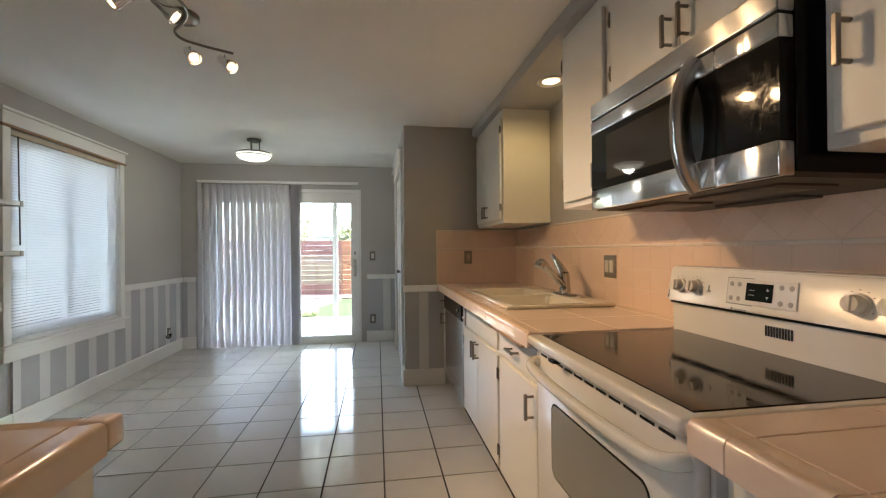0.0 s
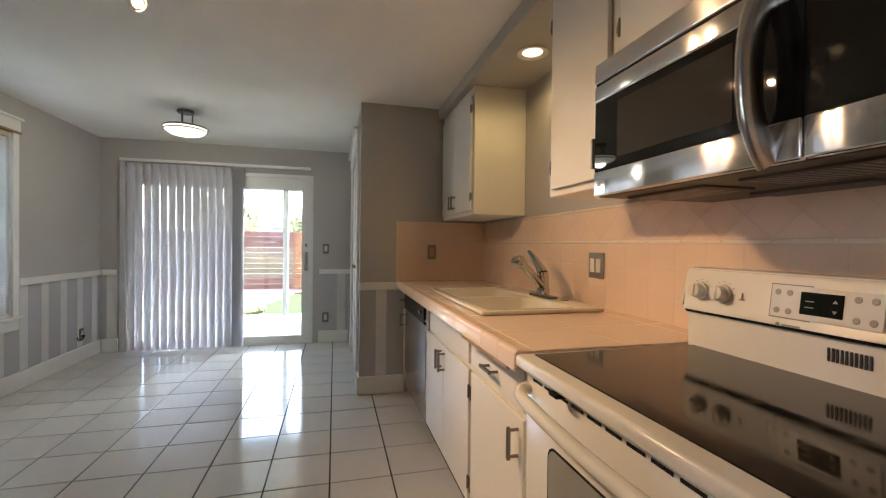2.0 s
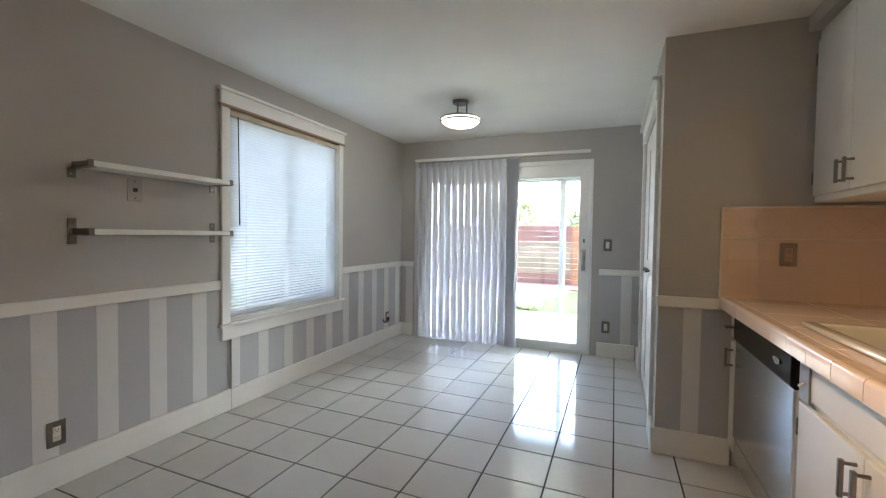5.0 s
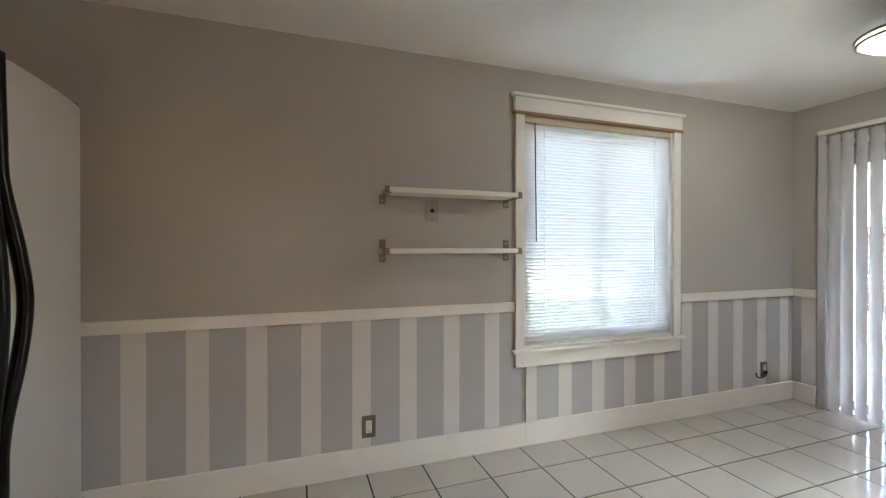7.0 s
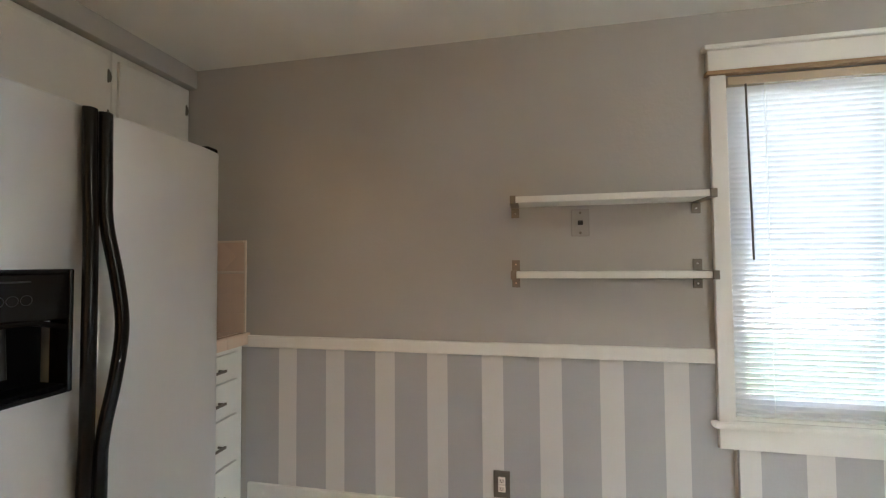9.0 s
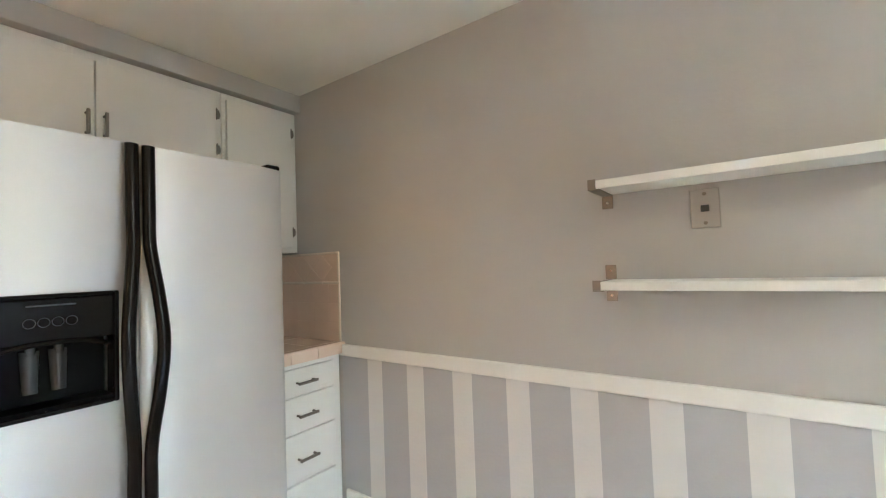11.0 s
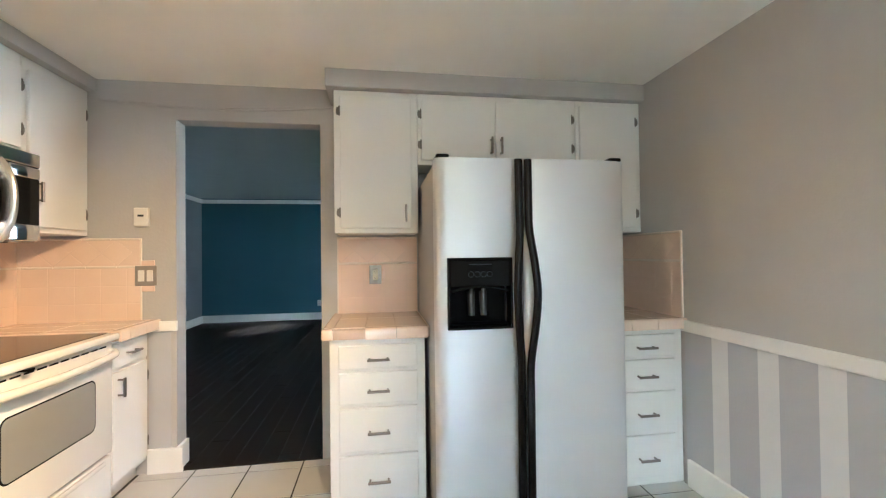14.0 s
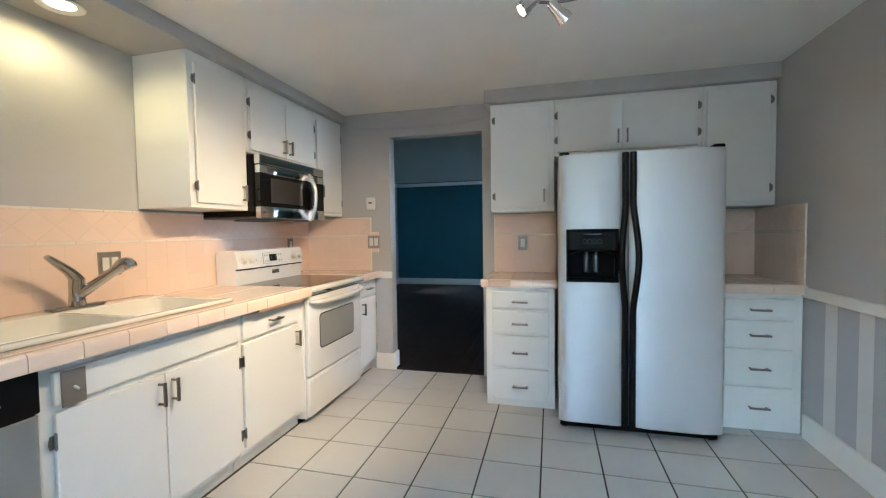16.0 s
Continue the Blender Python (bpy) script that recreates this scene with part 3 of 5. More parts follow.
wall_with_opening("wall_next_room", "y", OYN - 0.001, OYN - 0.012, OX0, OX1, -0.05, 2.5, [(DOOR[0], DOOR[1], -0.05, DOOR[2])], OTHER_WALL, "slate grey wall around the doorway", )
structure("ceiling_far", boxed(OX0, OX1, OY0, OYN - 0.012, 2.42, 2.5), OTHER_CEIL, "pale grey ceiling of the next room", "ceiling")
for nm, z0, z1, t, lab in (("baseboard", 0.0, 0.14, 0.02, "white baseboard in the next room"), ("crown_moulding", 2.325, 2.40, 0.03, "white crown moulding in the next room")):
    structure(nm, boxed(OX0, OX1, OY0 + 0.001, OY0 + t, z0, z1, 0.004), WHITE, lab, "moulding")
    if z0 > 1:
        structure(nm, boxed(OX1 - t, OX1 - 0.001, OY0 + t, OYN - 0.02, z0, z1, 0.004), WHITE, lab, "moulding")
    else:
        structure(nm, boxed(OX1 - t, OX1 - 0.001, OY0 + t, -4.71, z0, z1, 0.004), WHITE, lab, "moulding")
        structure(nm, boxed(OX1 - t, OX1 - 0.001, -3.63, OYN - 0.02, z0, z1, 0.004), WHITE, lab, "moulding")
front = thing("front_door", pose(OX1, 0, 0), "white front door with an arched fanlight", "door", kind="structure")
part("door_casing", box(box(boxed(-0.02, 0.0, -4.71, -4.62, 0, 2.12, 0.003), -0.02, 0.0, -3.72, -3.63, 0, 2.12, 0.003), -0.021, 0.0, -4.62, -3.72, 2.03, 2.12, 0.003), WHITE, front)
centre = Vector((0.035, -4.17, 1.62))
rim = [centre + Vector((0, 0.28 * math.cos(a), 0.26 * math.sin(a))) for a in [math.pi * k / 16 for k in range(17)]]
leaf = boxed(0.02, 0.06, -4.61, -3.73, 0.01, 1.62, 0.003)
box(leaf, 0.02, 0.06, -4.61, -4.45, 1.62, 2.02)
box(leaf, 0.02, 0.06, -3.89, -3.73, 1.62, 2.02)
for p, q in zip(rim, rim[1:]):
    near = [leaf.verts.new((0.02, y, z)) for y, z in ((p.y, p.z), (q.y, q.z), (q.y, 2.02), (p.y, 2.02))]
    back = [leaf.verts.new((0.06, v.co.y, v.co.z)) for v in near]
    leaf.faces.new(near)
    leaf.faces.new(back)
    for k in range(4):
        leaf.faces.new((near[k], near[(k + 1) % 4], back[(k + 1) % 4], back[k]))
for za, zb in ((0.2, 0.75), (0.85, 1.45)):
    for ya, yb in ((-4.50, -4.20), (-4.14, -3.84)):
        box(leaf, 0.014, 0.02, ya, yb, za, zb, 0.003)
fl = part("door_leaf", leaf, WHITE, front)
fan = bmesh.new()
for dx in (0.004, 0.008):
    fan.faces.new([fan.verts.new(p + Vector((dx, 0, 0))) for p in rim])
pane_f = part("fanlight", fan, GLASS, fl, "arched glass pane with daylight behind")
pane_f.visible_shadow = False
bars = bmesh.new()
sweep(bars, [p + Vector((-0.004, 0, 0)) for p in rim], 0.012, 6)
for a in (0.25, 0.5, 0.75):
    rod(bars, centre + Vector((-0.004, 0, 0)), rim[int(a * 16)] + Vector((-0.004, 0, 0)), 0.008, n=6)
rod(bars, rim[0] + Vector((-0.004, 0, 0)), rim[-1] + Vector((-0.004, 0, 0)), 0.012, n=6)
part("fanlight_bars", bars, WHITE, fl)


# ---- cabinets ----
def handle(p, length, upright, parent, label=""):
    """Bar pull on a front whose outside faces -y; p is its middle on the surface."""
    bm = bmesh.new()
    x, y, z = p
    h = length / 2
    ax = Vector((0, 0, 1)) if upright else Vector((1, 0, 0))
    c = Vector((x, y - 0.03, z))
    if upright:
        box(bm, x - 0.006, x + 0.006, y - 0.038, y - 0.026, z - h, z + h, 0.002, 1)
    else:
        box(bm, x - h, x + h, y - 0.038, y - 0.026, z - 0.006, z + 0.006, 0.002, 1)
    for s in (-1, 1):
        q = Vector((x, y, z)) + ax * s * (h - 0.010)
        rod(bm, q, q + Vector((0, -0.028, 0)), 0.0055, 0.0045, n=10)
    return part("handle", bm, NICKEL, parent, label)


def hinge(p, parent, flip=1):
    bm = bmesh.new()
    x, y, z = p
    rod(bm, (x, y - 0.006, z - 0.026), (x, y - 0.006, z + 0.026), 0.0045, n=8)
    for s in (-1, 1):
        rod(bm, (x, y - 0.006, z + s * 0.026), (x, y - 0.006, z + s * 0.031), 0.0035, 0.001, n=8)
        box(bm, x, x + s * 0.016, y - 0.003, y + 0.001, z - 0.022, z + 0.022, 0.001, 1)
        box(bm, x + s * 0.010, x + s * 0.019, y - 0.0035, y + 0.001, z - 0.012, z + 0.012, 0.001, 1)
    return part("hinge", bm, PEWTER, parent, "exposed dark pewter hinge")


def cabinet(name, m, w, d, z0, z1, fronts, label, category="cabinet", group="", toe=0.0, overhang_top=0.0):
    cab = thing(name, m, label, category, group)
    body = boxed(0, w, -d, -0.003, z0 + toe, z1, 0.0025, 1)
    if toe:
        box(body, 0.002, w - 0.002, -d + 0.055, -0.003, z0, z0 + toe)
    part("body", body, CABINET, cab)
    for f in fronts:
        bm = boxed(f["x0"], f["x1"], -d - 0.019, -d - 0.0015, f["z0"], f["z1"], 0.004, 2)
        o = part("drawer_front" if f["kind"] == "drawer" else ("false_front" if f["kind"] == "false" else "door"), bm, CABINET, cab)
        y = -d - 0.019
        if "h" in f:
            hx, hz, up = f["h"]
            handle((hx, y, hz), f.get("len", 0.10), up, o)
        if "hinge" in f:
            hx = f["x0"] - 0.002 if f["hinge"] == "l" else f["x1"] + 0.002
            for hz in f.get("hz", (f["z0"] + 0.09, f["z1"] - 0.09)):
                hinge((hx, -d - 0.013, hz), o)
    return cab


BASE_D = XR - 0.772
# base units along the east wall, from the end wall towards the doorway
cabinet("base_cabinet", facing_west(YP - 0.002, XR), 0.097, BASE_D, 0.0, 0.852, [
    dict(kind="drawer", x0=0.012, x1=0.088, z0=0.70, z1=0.815, h=(0.05, 0.757, False), len=0.05),
    dict(kind="door", x0=0.012, x1=0.088, z0=0.13, z1=0.68, h=(0.066, 0.60, True))], "narrow white painted base cabinet with drawer and door", group="base cabinets", toe=0.09)
cabinet("sink_base_cabinet", facing_west(2.752, XR), 0.87, BASE_D, 0.0, 0.852, [
    dict(kind="false", x0=0.035, x1=0.855, z0=0.705, z1=0.815),
    dict(kind="door", x0=0.035, x1=0.430, z0=0.12, z1=0.68, h=(0.401, 0.605, True), hinge="l"),
    dict(kind="door", x0=0.434, x1=0.855, z0=0.12, z1=0.68, h=(0.463, 0.605, True), hinge="r")], "white painted sink base cabinet with two doors", group="base cabinets", toe=0.09)
cabinet("base_cabinet", facing_west(1.880, XR), 0.578, BASE_D, 0.0, 0.852, [
    dict(kind="drawer", x0=0.018, x1=0.51, z0=0.70, z1=0.828, h=(0.265, 0.765, False)),
    dict(kind="door", x0=0.018, x1=0.51, z0=0.12, z1=0.68, h=(0.475, 0.60, True), hinge="l")], "white painted base cabinet with one drawer and door", group="base cabinets", toe=0.09)
cabinet("base_cabinet", facing_west(0.521, XR), 0.379, BASE_D, 0.0, 0.852, [
    dict(kind="drawer", x0=0.03, x1=0.355, z0=0.70, z1=0.828, h=(0.19, 0.765, False)),
    dict(kind="door", x0=0.03, x1=0.355, z0=0.12, z1=0.68, h=(0.075, 0.60, True), hinge="r")], "white painted base cabinet beside the stove", group="base cabinets", toe=0.09)

# wall units on the east wall
UP_D = XR - 1.084
cabinet("wall_cabinet", facing_west(YP - 0.002, XR), 0.788, UP_D, 1.402, 2.245, [
    dict(kind="door", x0=0.03, x1=0.377, z0=1.43, z1=2.185, h=(0.345, 1.51, True), hinge="l"),
    dict(kind="door", x0=0.381, x1=0.76, z0=1.43, z1=2.185, h=(0.413, 1.51, True), hinge="r")], "white painted wall cabinet with two doors", group="wall cabinets")
cabinet("wall_cabinet", facing_west(1.830, XR), 0.438, UP_D, 1.402, 2.245, [
    dict(kind="door", x0=0.035, x1=0.40, z0=1.43, z1=2.185, h=(0.375, 1.505, True), hinge="l")], "tall white painted wall cabinet beside the microwave", group="wall cabinets")
cabinet("wall_cabinet", facing_west(1.390, XR), 0.79, UP_D, 1.775, 2.245, [
    dict(kind="door", x0=0.02, x1=0.393, z0=1.795, z1=2.185, h=(0.36, 1.87, True), hinge="l"),
    dict(kind="door", x0=0.397, x1=0.77, z0=1.795, z1=2.185, h=(0.43, 1.87, True), hinge="r")], "short white painted wall cabinet above the microwave", group="wall cabinets")
cabinet("wall_cabinet", facing_west(0.598, XR), 0.461, UP_D, 1.402, 2.245, [
    dict(kind="door", x0=0.025, x1=0.42, z0=1.43, z1=2.185, h=(0.06, 1.60, True), hinge="r")], "tall white painted wall cabinet beside the doorway", group="wall cabinets")

# units around the refrigerator
FU_D = 0.43 - 0.018 - YD
cabinet("wall_cabinet", facing_north(-0.342, YD), 0.478, FU_D, 1.398, 2.22, [
    dict(kind="door", x0=0.035, x1=0.44, z0=1.425, z1=2.185, h=(0.405, 1.51, True), hinge="l")], "white painted wall cabinet over the small counter", group="wall cabinets")
cabinet("wall_cabinet", facing_north(-0.822, YD), 0.986, FU_D, 1.80, 2.22, [
    dict(kind="door", x0=0.02, x1=0.468, z0=1.825, z1=2.185, h=(0.44, 1.915, True), hinge="l"),
    dict(kind="door", x0=0.472, x1=0.955, z0=1.825, z1=2.185, h=(0.50, 1.915, True), hinge="r")], "short white painted wall cabinet above the refrigerator", group="wall cabinets")
cabinet("wall_cabinet", facing_north(-1.810, YD), 0.436, FU_D, 1.398, 2.22, [
    dict(kind="door", x0=0.02, x1=0.395, z0=1.425, z1=2.185, hinge="r")], "white painted wall cabinet in the corner by the refrigerator", group="wall cabinets")
FRONTS = ((0.705, 0.82), (0.53, 0.685), (0.295, 0.51), (0.05, 0.275))


def drawer_unit(m, w, x0, x1, d, label):
    return cabinet("drawer_cabinet", m, w, d, 0.0, 0.852, [dict(kind="drawer", x0=x0, x1=x1, z0=a, z1=b, h=((x0 + x1) / 2, (a + b) / 2 - 0.01, False), len=0.11) for a, b in FRONTS], label, group="drawer cabinets")


drawer_unit(facing_north(-0.342, YD), 0.476, 0.045, 0.435, 0.73 - 0.018 - YD, "white painted cabinet with four drawers by the doorway")
drawer_unit(facing_north(-1.812, YD), 0.436, 0.02, 0.385, 0.77 - 0.018 - YD, "white painted cabinet with four drawers in the corner")


# ---- dishwasher ----
def dishwasher():
    t = thing("dishwasher", facing_west(3.520, XR), "stainless steel dishwasher with a black control panel", "dishwasher")
    w, d = 0.765, BASE_D
    part("tub", boxed(0.004, w - 0.004, -d + 0.02, -0.01, 0.10, 0.845), BLACK, t)
    dr = part("door", boxed(0.006, w - 0.006, -d - 0.018, -d + 0.018, 0.205, 0.70, 0.006), DW_STEEL, t, "brushed stainless door panel")
    cp = part("control_panel", boxed(0.004, w - 0.004, -d - 0.028, -d + 0.018, 0.703, 0.842, 0.008), BLACK, t, "glossy black control panel")
    bm = bmesh.new()
    lathe(bm, [(0.001, 0.0), (0.034, 0.002), (0.036, 0.005), (0.001, 0.007)], (0, 0, 0), 24, Matrix.Translation((w - 0.14, -d - 0.0275, 0.765)) @ Matrix.Rotation(radians(90), 4, "X") @ Matrix.Diagonal((1, 0.35, 1, 1)))
    part("badge", bm, CHROME, cp, "oval chrome badge")
    part("lower_panel", boxed(0.006, w - 0.006, -d - 0.012, -d + 0.018, 0.088, 0.195, 0.004), DW_STEEL, t)
    part("toe_kick", boxed(0.01, w - 0.01, -d + 0.05, -d + 0.065, 0.0, 0.10), BLACK, t)


dishwasher()


# ---- stove ----
def rounded_pane(x0, x1, y0, y1, z0, z1, r):
    bm = bmesh.new()
    front, back = [], []
    for cx, cz, a0 in ((x1 - r, z1 - r, 0), (x0 + r, z1 - r, 90), (x0 + r, z0 + r, 180), (x1 - r, z0 + r, 270)):
        for k in range(7):
            a = radians(a0 + 15 * k)
            front.append(bm.verts.new((cx + r * math.cos(a), y0, cz + r * math.sin(a))))
            back.append(bm.verts.new((cx + r * math.cos(a), y1, cz + r * math.sin(a))))
    n = len(front)
    for k in range(n):
        bm.faces.new((front[k], front[(k + 1) % n], back[(k + 1) % n], back[k]))
    bm.faces.new(front)
    bm.faces.new(back)
    return bm


def stove():
    t = thing("stove", facing_west(1.304, XR), "white enamel electric stove with a black glass cooktop", "stove")
    w, d = 0.768, XR - 0.762
    part("body", boxed(0.003, w - 0.003, -d, -0.02, 0.03, 0.865, 0.004), STOVE, t)
    for x in (0.05, w - 0.05):
        for y in (-d + 0.06, -0.08):
            f = bmesh.new()
            rod(f, (x, y, 0), (x, y, 0.032), 0.018, 0.014, n=12)
            part("foot", f, BLACK, t)
    # rounded steel rim round the glass
    rim = boxed(0.0, w, -d - 0.07, -0.165, 0.866, 0.900, 0.011, 3)
    top = part("cooktop_rim", rim, STOVE, t, "white rounded enamel rim", True)
    part("cooktop_glass", boxed(0.025, w - 0.025, -d - 0.022, -0.172, 0.898, 0.9025, 0.002), COOKTOP, top, "black ceramic glass, smudged")
    # oven door
    dr = boxed(0.004, w - 0.004, -d - 0.036, -d - 0.001, 0.315, 0.858, 0.009, 3)
    door = part("oven_door", dr, STOVE, t, smooth=True)
    part("oven_window", rounded_pane(0.138, w - 0.138, -d - 0.0385, -d - 0.034, 0.473, 0.702, 0.03), OVEN_GLASS, door, "grey tinted oven window")
    part("window_border", rounded_pane(0.132, w - 0.132, -d - 0.0372, -d - 0.034, 0.467, 0.708, 0.034), BLACK, door)
    hb = bmesh.new()
    pts = smooth_path([(0.022, -d - 0.034, 0.812), (0.035, -d - 0.065, 0.808), (0.10, -d - 0.08, 0.80), (w / 2, -d - 0.086, 0.793), (w - 0.10, -d - 0.08, 0.80), (w - 0.035, -d - 0.065, 0.808), (w - 0.022, -d - 0.034, 0.812)], 6)
    sweep(hb, pts, 0.017, 12)
    part("oven_handle", hb, STOVE, door, "bowed white handle", True)
    vents = bmesh.new()
    for k in range(11):
        x = 0.05 + k * 0.0615
        box(vents, x, x + 0.048, -d - 0.0370, -d - 0.034, 0.838, 0.845)
    tagged(part("vent_slot", vents, BLACK, door, "row of black vent slots"), kind="stuff")
    seam = boxed(0.03, w - 0.03, -d - 0.032, -d + 0.0, 0.8585, 0.8658)
    box(seam, 0.20, 0.235, -d - 0.074, -d - 0.030, 0.857, 0.8655)
    part("door_seam", seam, BLACK, t, "dark gap above the oven door")
    dw = boxed(0.004, w - 0.004, -d - 0.030, -d - 0.001, 0.045, 0.300, 0.008, 3)
    box(dw, 0.06, w - 0.06, -d - 0.040, -d - 0.028, 0.268, 0.290, 0.005)
    part("storage_drawer", dw, STOVE, t, smooth=True)
    # backguard: upright lower part and a leaning panel
    low = boxed(0.002, w - 0.002, -0.178, -0.02, 0.885, 1.02, 0.004)
    bg = part("backguard", low, STOVE, t)
    grille = bmesh.new()
    for k in range(10):
        x = 0.385 + k * 0.0085
        box(grille, x, x + 0.0045, -0.1805, -0.177, 0.950, 0.980)
    tagged(part("vent_grille", grille, INK, bg, "black slotted oven vent"), kind="stuff")
    bm = bmesh.new()
    sec = [(-0.200, 1.012), (-0.196, 1.020), (-0.183, 1.122), (-0.173, 1.136), (-0.148, 1.140), (-0.02, 1.134), (-0.02, 1.012)]
    ra = [bm.verts.new((0.0, y, z)) for y, z in sec]
    rb = [bm.verts.new((w, y, z)) for y, z in sec]
    for k in range(len(sec)):
        bm.faces.new((ra[k], ra[(k + 1) % len(sec)], rb[(k + 1) % len(sec)], rb[k]))
    bm.faces.new(ra[::-1])
    bm.faces.new(rb)
    bmesh.ops.bevel(bm, geom=bm.edges[:], offset=0.004, segments=2, affect="EDGES")
    cp = part("control_panel", bm, STOVE, t, smooth=True)
    part("panel_seam", boxed(0.003, w - 0.003, -0.187, -0.10, 1.003, 1.0115), BLACK, t)
    lean = Matrix.Translation((0, -0.1905, 1.071)) @ Matrix.Rotation(radians(-7.5), 4, "X")

    def on_panel(bm):
        bmesh.ops.transform(bm, verts=bm.verts, matrix=lean)
        return bm
    for x in (0.062, 0.135, w - 0.135, w - 0.062):
        k = bmesh.new()
        rod(k, (x, -0.001, 0.0), (x, -0.010, 0.0), 0.027, 0.026, n=28)
        rod(k, (x, -0.010, 0.0), (x, -0.030, 0.0), 0.0215, 0.019, n=28)
        box(k, x - 0.005, x + 0.005, -0.034, -0.028, -0.019, 0.019, 0.002)
        part("knob", on_panel(k), PLASTIC, cp, "ivory control knob", True)
        ticks = bmesh.new()
        for j in range(9):
            a = radians(-30 + j * 30)
            box(ticks, x + 0.034 * math.cos(a) - 0.002, x + 0.034 * math.cos(a) + 0.002, -0.0012, 0.0, 0.034 * math.sin(a) - 0.001, 0.034 * math.sin(a) + 0.001)
        tagged(part("dial_mark", on_panel(ticks), GREY_INK, cp), kind="stuff")
    part("plate_outline", on_panel(boxed(0.2665, 0.36, -0.0018, 0.0, -0.0405, 0.0425, 0.0008)), GREY_INK, cp, "thin dark outline")
    part("touch_plate", on_panel(boxed(0.269, 0.492, -0.003, 0.0, -0.038, 0.040, 0.0015)), STOVE, cp)
    part("display", on_panel(boxed(0.337, 0.423, -0.0045, -0.002, -0.024, 0.028, 0.001)), LCD, cp, "dark clock display")
    btn = bmesh.new()
    for x in (0.285, 0.312, 0.447, 0.476):
        for z in (-0.022, 0.022):
            lathe(btn, [(0.0075, 0), (0.0065, 0.0012)], (0, 0, 0), 14, Matrix.Translation((x, -0.003, z)) @ Matrix.Rotation(radians(90), 4, "X"))
    tagged(part("button", on_panel(btn), BUTTON, cp, "grey oval touch buttons"), kind="stuff")
    bars = bmesh.new()
    for z in (-0.008, 0.006):
        box(bars, 0.348, 0.366, -0.0052, -0.004, z, z + 0.002)
    for z, s in ((-0.008, -1), (0.008, 1)):
        v = [bars.verts.new((0.403, -0.0052, z)), bars.verts.new((0.413, -0.0052, z)), bars.verts.new((0.408, -0.0052, z + s * 0.008))]
        bars.faces.new(v)
    tagged(part("display_mark", on_panel(bars), GREY_INK, cp), kind="stuff")
    logo = boxed(0.30, 0.34, -0.0015, 0.0, -0.058, -0.054)
    lathe(logo, [(0.005, 0), (0.005, 0.001)], (0, 0, 0), 10, Matrix.Translation((0.29, -0.0005, -0.056)) @ Matrix.Rotation(radians(90), 4, "X"))
    part("badge", on_panel(logo), GREY_INK, cp)
    box_mark = boxed(0.19, 0.194, -0.0012, 0, -0.01, 0.008)
    box(box_mark, 0.184, 0.20, -0.0012, 0, -0.012, -0.009)
    part("burner_symbol", on_panel(box_mark), GREY_INK, cp)


stove()


